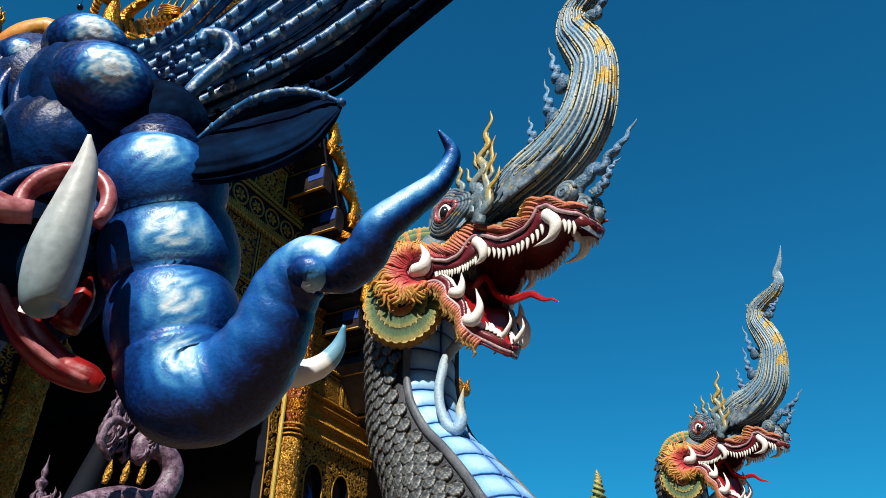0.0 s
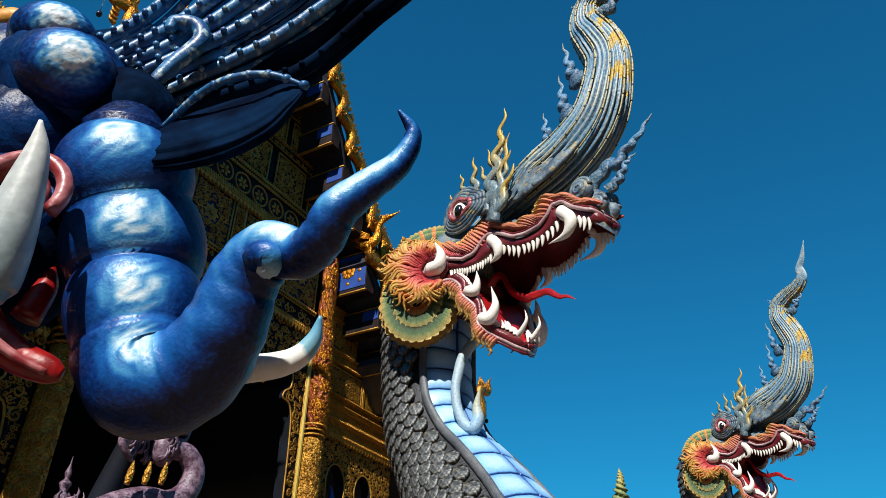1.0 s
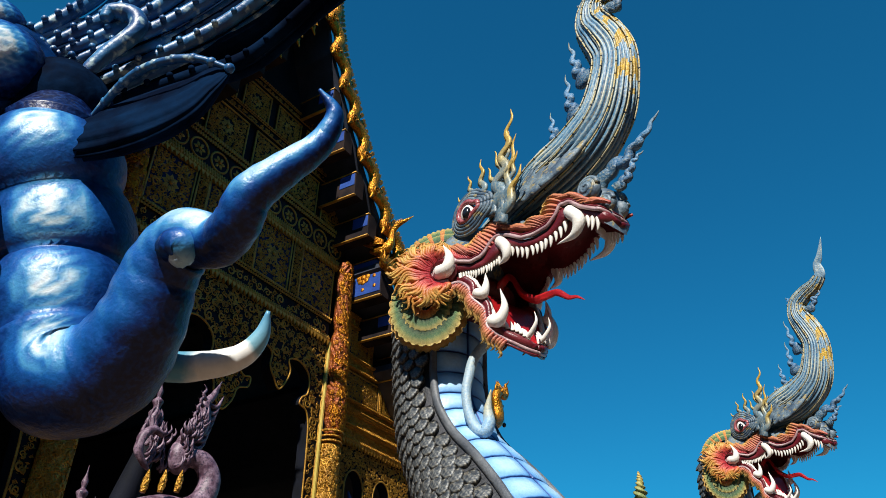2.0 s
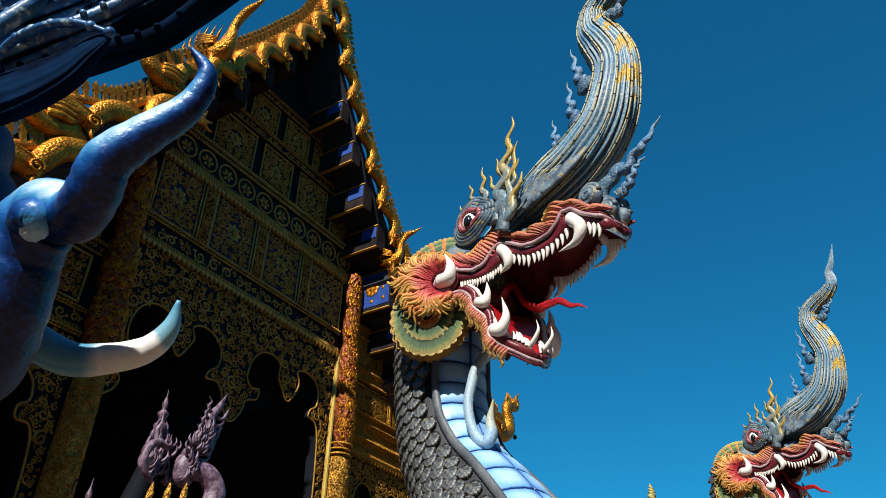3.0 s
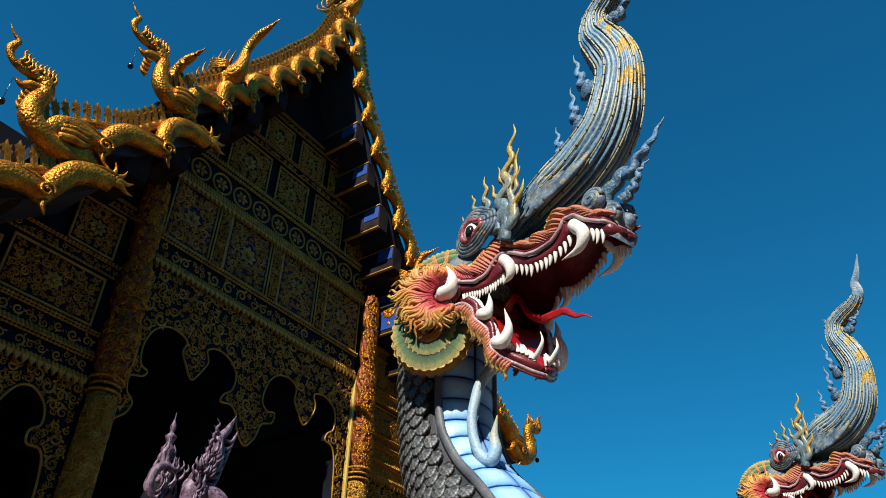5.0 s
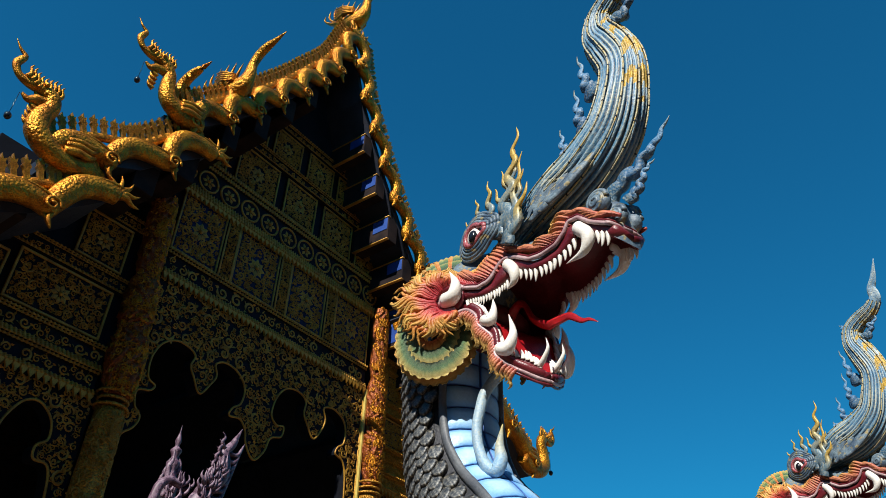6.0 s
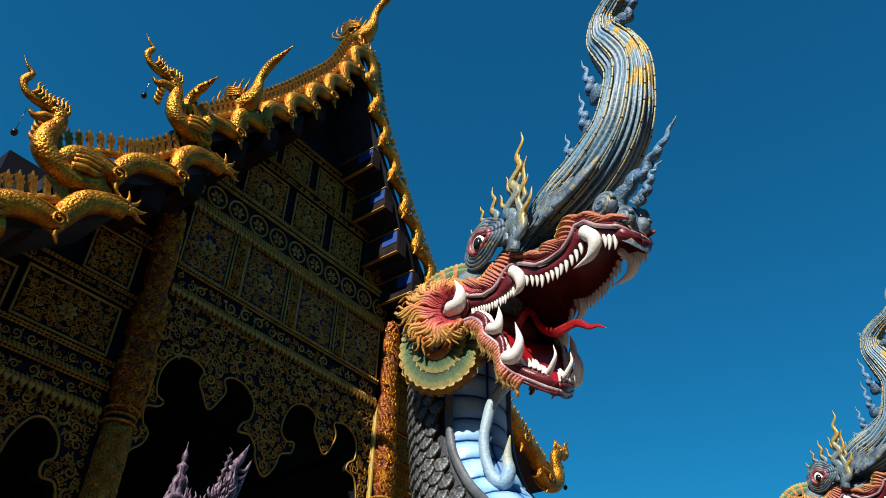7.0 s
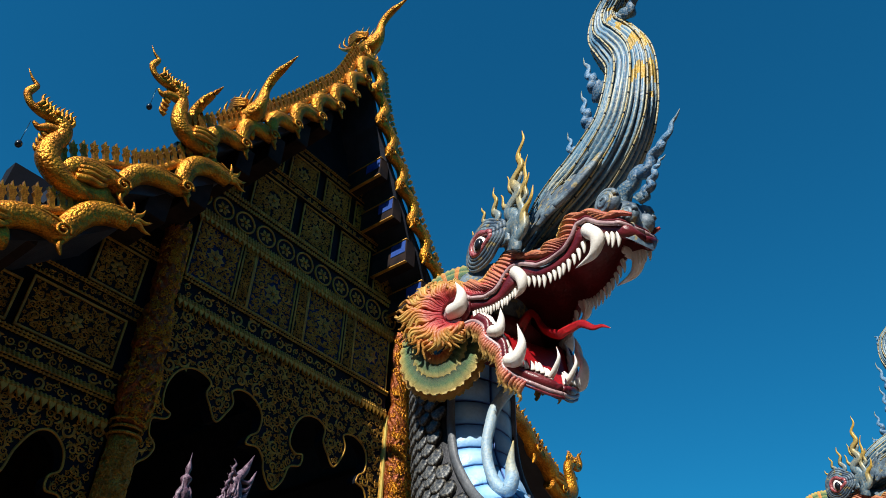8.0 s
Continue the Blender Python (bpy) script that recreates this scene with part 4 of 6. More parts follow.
def frame_of(x0, x1, z0, z1, y, w=0.035, d=0.03):
    g = Geo()
    for lo, hi in (((x0, z0), (x1, z0 + w)), ((x0, z1 - w), (x1, z1)), ((x0, z0 + w), (x0 + w, z1 - w)), ((x1 - w, z0 + w), (x1, z1 - w))):
        box(g, (lo[0], y - d, lo[1]), (hi[0], y, hi[1]), 0.006)
    return g


def panel(x0, x1, z0, z1, y=0.0, blue=None, size=0.085, center=True):
    g = Geo()
    box(g, (x0, y - 0.02, z0), (x1, y + 0.05, z1), 0.004)
    p = part("panel", g, blue or PANEL_BLUE, hall, "deep blue wall panel", smooth=False)
    part("panel_frame", frame_of(x0, x1, z0, z1, y - 0.02), GOLD_OLD, p, "gilt panel frame", smooth=False)
    g = Geo()
    mx, mz = (x0 + x1) / 2, (z0 + z1) / 2
    rr = min(x1 - x0, z1 - z0) * 0.2
    filigree(g, rect(x0 + 0.05, x1 - 0.05, z0 + 0.05, z1 - 0.05), size, y - 0.022, mx, 2200, (lambda x, z: (x - mx) ** 2 + (z - mz) ** 2 < (rr * 1.15) ** 2) if center else None)
    if center:
        rosette(g, mx, mz, rr, y - 0.024)
    filigree(g, rect(x0 + 0.045, x1 - 0.045, z0 + 0.045, z1 - 0.045), size * 0.5, y - 0.021, mx, 1800, (lambda x, z: (x - mx) ** 2 + (z - mz) ** 2 < (rr * 1.05) ** 2) if center else None)
    part("filigree", g, GOLD_OLD, p, "gilt scrolled filigree")
    return p


def drip_mesh():
    g = Geo()
    plate(g, [(-0.045, 0), (-0.045, -0.03), (-0.02, -0.075), (-0.01, -0.1), (0, -0.12), (0.01, -0.1), (0.02, -0.075), (0.045, -0.03), (0.045, 0)], -0.05, -0.01)
    return g


DRIP = {}


def rail(x0, x1, z0, z1, y=0.0, material=None, drips=True, motif="scroll", out=0.08):
    """A stepped moulding with a band of ornament, and a row of drips under it."""
    m = material or GOLD_OLD
    h = z1 - z0
    g = Geo()
    for a, b, d in ((0.0, 0.1, 1.0), (0.1, 0.2, 0.72), (0.2, 0.8, 0.45), (0.8, 0.9, 0.8), (0.9, 1.0, 1.1)):
        box(g, (x0, y - out * d, z0 + a * h), (x1, y + 0.02, z0 + b * h), 0.006)
    r = part("rail", g, [WALL_BLUE if m is GOLD_OLD else m], hall, "moulded rail", smooth=False)
    g = Geo()
    for a, d in ((0.05, 1.0), (0.15, 0.72), (0.85, 0.8), (0.95, 1.1)):
        box(g, (x0, y - out * d - 0.012, z0 + (a - 0.03) * h), (x1, y - out * d + 0.004, z0 + (a + 0.03) * h), 0.003)
        n = int((x1 - x0) / 0.06)
        for k in range(n):
            ball(g, (x0 + (k + 0.5) * (x1 - x0) / n, y - out * d - 0.012, z0 + a * h), (0.022, 0.016, 0.03 * h / 0.45), nu=6, nv=4)
    part("moulding", g, m, r, "gilt beaded moulding")
    g = Geo()
    if motif == "rings":
        n = max(1, int((x1 - x0) / (h * 0.55)))
        for k in range(n):
            x, z, q = x0 + (k + 0.5) * (x1 - x0) / n, z0 + 0.5 * h, h * 0.25
            sweep(g, [(x + q * math.cos(a), y - out * 0.5, z + q * math.sin(a), 0.022) for a in np.linspace(0, 2 * math.pi, 13)], 20, 5)
            rosette(g, x, z, q * 0.7, y - out * 0.47, 6)
    else:
        filigree(g, rect(x0 + 0.01, x1 - 0.01, z0 + 0.21 * h, z0 + 0.79 * h), h * 0.24, y - out * 0.45 - 0.002, None, 700)
    part("filigree", g, m, r, "gilt scrolled filigree")
    if drips:
        key = m.name
        if key not in DRIP:
            DRIP[key] = drip_mesh().mesh("drip", [m], False)
        n = int((x1 - x0) / 0.1)
        for k in range(n):
            part("drip", DRIP[key], m, r, at=Matrix.Translation((x0 + (k + 0.5) * (x1 - x0) / n, y - out * 0.6, z0 + 0.004)))
    return r


def valance(outline, y0, y1, size, m, label, mirror=None, tries=2500):
    g = Geo()
    plate(g, outline, y0, y1)
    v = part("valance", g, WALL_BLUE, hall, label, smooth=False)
    g = Geo()
    filigree(g, outline, size, y0 - 0.003, mirror, tries)
    filigree(g, outline, size * 0.55, y0 - 0.003, mirror, tries)
    part("filigree", g, m, v, "gilt scrolled filigree")
    # raised rim along the cut edge
    g = Geo()
    low = outline[:-2]
    sweep(g, [(x, y0 - 0.01, z, 0.018) for x, z in low], len(low) * 3, 5)
    part("valance_rim", g, m, v, "gilt rim of the cut arch")
    return v


def cusps(pts, n):
    return [(float(x), float(z)) for x, z in spline(pts, n)]


# centre bay: cusped double arch with drop pendants
edge = cusps([(7.12, 4.2), (7.14, 4.9), (7.2, 5.25), (7.36, 5.42), (7.42, 5.6), (7.3, 5.72), (7.27, 5.95), (7.46, 6.02), (7.52, 6.12), (7.38, 6.2), (7.35, 6.5), (7.46, 6.78), (7.67, 6.93), (7.9, 6.93), (8.06, 6.84),
              (8.02, 6.66), (8.12, 6.5), (8.28, 6.3), (8.44, 6.52), (8.52, 6.7), (8.46, 6.88), (8.65, 6.98), (8.92, 6.92), (9.1, 6.72), (9.08, 6.45), (8.94, 6.32), (8.9, 6.18), (9.12, 6.2), (9.26, 6.06), (9.32, 5.86), (9.52, 5.66),
              (9.72, 5.88), (9.8, 6.12), (10.02, 6.22), (10.04, 6.4), (9.88, 6.38), (9.74, 6.52), (9.8, 6.85), (9.98, 7.08), (10.25, 7.14), (10.46, 7.04), (10.46, 6.8), (10.58, 6.62), (10.75, 6.44), (10.92, 6.66), (10.99, 6.88),
              (10.92, 7.08), (11.15, 7.16), (11.4, 7.08), (11.53, 6.9), (11.52, 6.62), (11.38, 6.5), (11.34, 6.36), (11.52, 6.3), (11.62, 6.1), (11.66, 5.7), (11.68, 5.2), (11.7, 4.2)], 150)
valance(edge + [(11.92, 4.2), (11.92, 7.9), (7.1, 7.9), (7.1, 4.2)][0:3] + [(7.1, 4.2)], -0.02, 0.2, 0.1, GOLD_OLD, "dark blue arched valance with gilt scrolls", None, 4000)
rail(7.1, 11.92, 7.88, 8.35)
for x0, x1 in ((7.12, 8.05), (8.35, 9.34), (9.64, 10.59), (10.89, 11.9)):
    panel(x0, x1, 8.37, 9.56)
for x in (8.05, 9.34, 10.59):
    g = Geo()
    box(g, (x + 0.005, -0.06, 8.36), (x + 0.295, 0.02, 9.57), 0.008)
    d = part("pilaster", g, WALL_BLUE, hall, "narrow gilded pilaster between panels", smooth=False)
    g = Geo()
    box(g, (x + 0.01, -0.075, 8.36), (x + 0.045, -0.058, 9.57), 0.004)
    box(g, (x + 0.255, -0.075, 8.36), (x + 0.29, -0.058, 9.57), 0.004)
    filigree(g, rect(x + 0.04, x + 0.26, 8.36, 9.57), 0.05, -0.061, x + 0.15, 500)
    filigree(g, rect(x + 0.04, x + 0.26, 8.36, 9.57), 0.03, -0.061, None, 500)
    part("filigree", g, GOLD_OLD, d, "gilt scrolled filigree")
rail(6.75, 12.05, 9.58, 10.4, motif="rings", out=0.1)
for x0, x1 in ((6.95, 7.75), (7.95, 8.95), (9.15, 10.0), (10.2, 11.1), (11.25, 12.0)):
    panel(x0, x1, 10.45, 11.35, blue=WALL_BLUE, size=0.075)
rail(7.5, 11.5, 11.38, 11.62, drips=False)
for x0, x1 in ((7.75, 8.5), (8.65, 9.4), (9.6, 10.35), (10.5, 11.2)):
    panel(x0, x1, 11.65, 12.4, blue=WALL_BLUE, size=0.07)
rail(8.3, 10.7, 12.42, 12.62, drips=False)

# side bays
rail(4.3, 6.66, 5.6, 5.96, out=0.09)
rail(4.3, 6.66, 5.97, 6.32, drips=False, out=0.06)
panel(5.1, 6.5, 6.36, 7.14, blue=WALL_BLUE)
panel(4.3, 5.0, 6.36, 7.0, blue=WALL_BLUE)
rail(4.8, 6.66, 7.18, 7.42, drips=False, out=0.05)
panel(5.75, 6.5, 7.46, 8.25, blue=WALL_BLUE, size=0.07)
rail(5.6, 6.66, 8.28, 8.5, drips=False, out=0.05)
edge = cusps([(4.3, 4.5), (4.9, 4.75), (5.2, 4.6), (5.4, 4.5), (5.62, 4.62), (5.7, 4.95), (5.85, 5.22), (6.05, 5.28), (6.25, 5.12), (6.3, 4.88), (6.18, 4.76), (6.2, 4.6), (6.38, 4.58), (6.46, 4.4), (6.5, 4.0), (6.52, 3.2), (6.53, 2.0)], 60)
valance(edge + [(6.72, 2.0), (6.72, 5.6), (4.3, 5.6)], -0.02, 0.2, 0.09, GOLD_OLD, "dark blue arched valance of the side bay", None, 2500)

rail(12.45, 15.0, 6.1, 6.42, material=GOLD_MOSAIC, out=0.12)
rail(12.45, 15.0, 6.43, 6.72, material=GOLD_MOSAIC, drips=False, out=0.08)
rail(12.45, 15.0, 6.73, 6.92, material=GOLD_MOSAIC, drips=False, out=0.11)
for x0, x1, z0, z1 in ((12.6, 13.75, 6.96, 7.55), (13.95, 14.9, 6.96, 7.45), (12.6, 13.3, 7.9, 8.5)):
    p = panel(x0, x1, z0, z1, size=0.06)
    g = Geo()
    filigree(g, rect(x0 + 0.04, x1 - 0.04, z0 + 0.04, z1 - 0.04), 0.04, -0.024, None, 900)
    part("filigree", g, GOLD_MOSAIC, p, "dense bright gilt filigree")
    g = Geo()
    box(g, (x0 - 0.13, -0.06, z0 - 0.03), (x0 - 0.01, 0.02, z1 + 0.03), 0.01)
    part("panel_post", g, GOLD_MOSAIC, p, "gilt panel post", smooth=False)
    g = Geo()
    box(g, (x1 + 0.01, -0.06, z0 - 0.03), (x1 + 0.13, 0.02, z1 + 0.03), 0.01)
    part("panel_post", g, GOLD_MOSAIC, p, "gilt panel post", smooth=False)
rail(12.45, 14.4, 7.6, 7.86, material=GOLD_MOSAIC, drips=False, out=0.09)
rail(12.45, 13.6, 8.52, 8.8, material=GOLD_MOSAIC, drips=False, out=0.09)
edge = [(12.45, 2.0), (12.62, 2.0), (12.66, 4.9)]
for wx in (13.12, 14.05):
    edge += [(wx - 0.3, 4.3)] + [(wx - 0.3 * math.cos(a), 5.2 + 0.4 * math.sin(a)) for a in np.linspace(0, math.pi, 13)] + [(wx + 0.3, 4.3)]
edge = [(12.45, 4.3)] + edge[3:]
valance(edge + [(15.0, 4.3), (15.0, 6.1), (12.45, 6.1)], -0.02, 0.2, 0.07, GOLD_OLD, "side bay wall with two round-headed windows", None, 3500)
g = Geo()
box(g, (12.45, 0.0, -0.35), (15.0, 0.25, 4.29), 0.01)
part("wall", g, WALL_BLUE, hall, "plain dark lower wall", smooth=False)
for wx in (13.12, 14.05):
    g = Geo()
    sweep(g, [(wx - 0.2, 0.12, 4.3, 0.1), (wx - 0.05, 0.1, 4.75, 0.1), (wx + 0.08, 0.1, 5.0, 0.07), (wx + 0.02, 0.1, 5.22, 0.01)], 16, 8, 0.6, side=(1, 0, 0), rib=lambda th, u: 1 + 0.3 * math.sin(3 * th + 9 * u))
    part("window_ornament", g, BRIGHT_BLUE, hall, "sky blue carved ornament in a window")

# gable wall behind the ornament, closed room behind
roof_half = [(a, z) for a, z in TIERS[0]]
out_l = [(CX - a, z - 0.12) for a, z in roof_half]
out_r = [(CX + a, z - 0.12) for a, z in roof_half[::-1]]
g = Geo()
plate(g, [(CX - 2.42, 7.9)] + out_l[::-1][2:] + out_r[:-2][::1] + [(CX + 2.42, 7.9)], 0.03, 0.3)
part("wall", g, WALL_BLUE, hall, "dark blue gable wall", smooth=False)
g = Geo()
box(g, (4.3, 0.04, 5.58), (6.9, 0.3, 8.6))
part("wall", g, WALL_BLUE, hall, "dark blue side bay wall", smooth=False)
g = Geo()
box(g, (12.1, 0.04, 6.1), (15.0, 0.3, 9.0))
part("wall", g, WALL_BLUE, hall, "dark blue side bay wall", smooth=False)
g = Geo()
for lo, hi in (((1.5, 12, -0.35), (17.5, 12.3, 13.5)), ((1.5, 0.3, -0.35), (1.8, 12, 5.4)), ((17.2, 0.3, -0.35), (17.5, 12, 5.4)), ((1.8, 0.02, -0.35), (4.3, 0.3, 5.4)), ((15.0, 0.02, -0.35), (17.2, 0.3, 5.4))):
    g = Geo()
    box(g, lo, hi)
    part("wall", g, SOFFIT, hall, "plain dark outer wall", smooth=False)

# roof slabs
for k, line in enumerate(TIERS + [[(4.0, 7.9), (4.72, 7.2), (5.27, 6.85), (5.9, 6.6), (8.2, 5.9)]]):
    for sg in (-1, 1):
        g = Geo()
        up = [(CX + sg * a, z + 0.02) for a, z in line]
        dn = [(CX + sg * (a - 0.05), z - 0.14) for a, z in line]
        if k == 0:
            dn[0] = (CX, line[0][1] - 0.3)
        plate(g, up + dn[::-1], -0.98, 12.2)
        part("roof", g, TILE, hall, "dark tiled roof tier", smooth=False)
# beams under the eaves, blue sides with gilt edging
for a, z, hgt, w in ((0.85, 12.55, 0.42, 0.25), (1.35, 11.72, 0.45, 0.28), (1.85, 10.85, 0.5, 0.3), (2.4, 10.15, 0.45, 0.3), (3.0, 9.0, 0.85, 0.35), (3.55, 8.35, 0.4, 0.35), (4.3, 7.7, 0.45, 0.35), (5.0, 7.0, 0.5, 0.4)):
    for sg in (-1, 1):
        x0 = CX + sg * a - w / 2
        g = Geo()
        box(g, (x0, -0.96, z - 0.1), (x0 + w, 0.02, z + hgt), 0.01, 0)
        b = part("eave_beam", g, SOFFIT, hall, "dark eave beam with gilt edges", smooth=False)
        if sg > 0:
            s = Geo()
            box(s, (x0 - 0.012, -0.94, z + (0.0 if hgt > 0.8 else 0.3 * hgt)), (x0 + 0.01, -0.12 if hgt > 0.8 else -0.55, z + hgt - 0.05), 0.003)
            part("beam_board", s, BRIGHT_BLUE, b, "bright blue side board", smooth=False)
        if sg > 0:
            for zz in (z - 0.115, z + hgt - 0.03):
                g = Geo()
                box(g, (x0 - 0.02, -0.97, zz), (x0 + 0.05, 0.0, zz + 0.03), 0.006)
                part("beam_trim", g, GOLD_OLD, b, "thin gilt trim")
        if hgt > 0.8 and sg > 0:
            q = Geo()
            for j in range(8):
                c, s = math.cos(j * math.pi / 4), math.sin(j * math.pi / 4)
                ball(q, (x0 - 0.016, -0.5 + 0.11 * c, z + 0.42 + 0.11 * s), (0.015, 0.07, 0.07), nu=8, nv=5)
            ball(q, (x0 - 0.02, -0.5, z + 0.42), (0.022, 0.07, 0.07), nu=10, nv=6)
            part("beam_flower", q, GOLD, b, "large gilt flower boss")
            for yy, zz in ((-0.8, 0.15), (-0.8, 0.65), (-0.2, 0.15), (-0.22, 0.65), (-0.5, 0.12), (-0.78, 0.4), (-0.24, 0.42)):
                q = Geo()
                ball(q, (x0 - 0.014, yy, z + zz), (0.012, 0.045, 0.045), nu=8, nv=5)
                part("beam_flower", q, GOLD, b, "gilt flower boss")

# columns with carved red-gold brackets above
for x, z0, z1, lean, fat in ((6.92, 5.65, 9.0, -0.17, 0.86), (12.2, 6.0, 9.7, -0.12, 0.72)):
    g = Geo()
    sweep(g, [(x, -0.12, -0.36, 0.24), (x, -0.12, 2, 0.22), (x, -0.12, z0 - 0.15, 0.19)], 30, 28)
    c = part("column", g, GOLD_MOSAIC, hall, "round column clad in gold mosaic")
    g = Geo()
    for k in range(420):
        zz = rnd.uniform(2.2, z0 - 0.25)
        th = rnd.uniform(-3.0, 0.2)
        s, n = Geo(), Vector((math.cos(th), math.sin(th), 0))
        scroll(s, 0, 0, rnd.uniform(0.03, 0.06), rnd.uniform(0, 6), rnd.choice((-1, 1)), 0)
        tng = Vector((-n.y, n.x, 0))
        o = Vector((x, -0.12, zz)) + n * (0.222 - 0.008 * (zz - 2))
        g.add([o + tng * v[0] + Vector((0, 0, v[2])) - n * v[1] for v in s.v], s.f, s.u)
    part("filigree", g, GOLD_OLD, c, "gilt scrolls on the column")
    g = Geo()
    for zz, r in ((z0 - 0.15, 0.215), (z0 - 0.05, 0.2), (z0 + 0.04, 0.23)):
        sweep(g, [(x + r * math.cos(a), -0.12 + r * math.sin(a), zz, 0.022) for a in np.linspace(0, 2 * math.pi, 17)], 36, 6, side=(0, 0, 1))
    part("capital", g, GOLD_MOSAIC, c, "gilt capital rings")
    g = Geo()
    h = z1 - z0
    prof = ((0.0, 0.2), (0.1, 0.27), (0.22, 0.29), (0.3, 0.22), (0.36, 0.26), (0.5, 0.25), (0.58, 0.17), (0.66, 0.21), (0.9, 0.22), (1.0, 0.2))
    sweep(g, [(x + lean * v, -0.17, z0 + v * h, r_ * fat) for v, r_ in prof], 150, 40, 1.0, side=(1, 0, 0), rib=lambda th, u: 1 + 0.11 * math.sin(9 * th + 6 * math.sin(24 * u)) + 0.07 * math.sin(70 * u + 4 * math.cos(5 * th)))
    b = part("bracket", g, RED_GOLD, hall, "carved red and gold bracket above a column")
    g = Geo()
    for k in range(380):
        u = rnd.random()
        r = fat * float(np.interp(u, [v for v, r_ in prof], [r_ for v, r_ in prof]))
        th = rnd.uniform(-2.9, 0.4)
        s, n = Geo(), Vector((math.cos(th), math.sin(th), 0))
        scroll(s, 0, 0, rnd.uniform(0.03, 0.06), rnd.uniform(0, 6), rnd.choice((-1, 1)), 0)
        tng = Vector((-n.y, n.x, 0))
        o = Vector((x + lean * u, -0.17, z0 + u * h)) + n * (r + 0.008)
        g.add([o + tng * v[0] + Vector((0, 0, v[2])) - n * v[1] for v in s.v], s.f, s.u)
    part("filigree", g, GOLD, b, "gilt scrolls on the bracket")
g = Geo()
box(g, (11.93, -0.09, -0.35), (11.985, 0.0, 7.87), 0.008)
part("post", g, POST_GOLD, hall, "thin bright gold post", smooth=False)
g = Geo()
box(g, (11.992, -0.04, -0.35), (12.1, 0.0, 7.87), 0.004)
part("post_backing", g, BRIGHT_BLUE, hall, "blue strip beside a gold post", smooth=False)


# ---- gold serpents along the gable edges ----
def comb_mesh():
    g = Geo()
    plate(g, [(-0.035, -0.05), (0.035, -0.05), (0.028, 0.1), (0.05, 0.15), (0.03, 0.18), (0.045, 0.235), (0.012, 0.22), (0.0, 0.29), (-0.012, 0.22), (-0.045, 0.235), (-0.03, 0.18), (-0.05, 0.15), (-0.028, 0.1)], -0.03, 0.03)
    return g.mesh("comb_leaf", [GOLD], False)


def drop_mesh():
    g = Geo()
    sweep(g, [(0, 0, 0.05, 0.045), (0.03, 0, -0.05, 0.05), (-0.02, 0, -0.14, 0.035), (-0.06, 0, -0.2, 0.012)], 12, 8)
    sweep(g, [(0, 0, -0.02, 0.02), (0.07, 0, -0.06, 0.025), (0.1, 0, -0.02, 0.02), (0.07, 0, 0.02, 0.012)], 12, 6)
    return g.mesh("claw", [GOLD])


COMB, CLAW = comb_mesh(), drop_mesh()


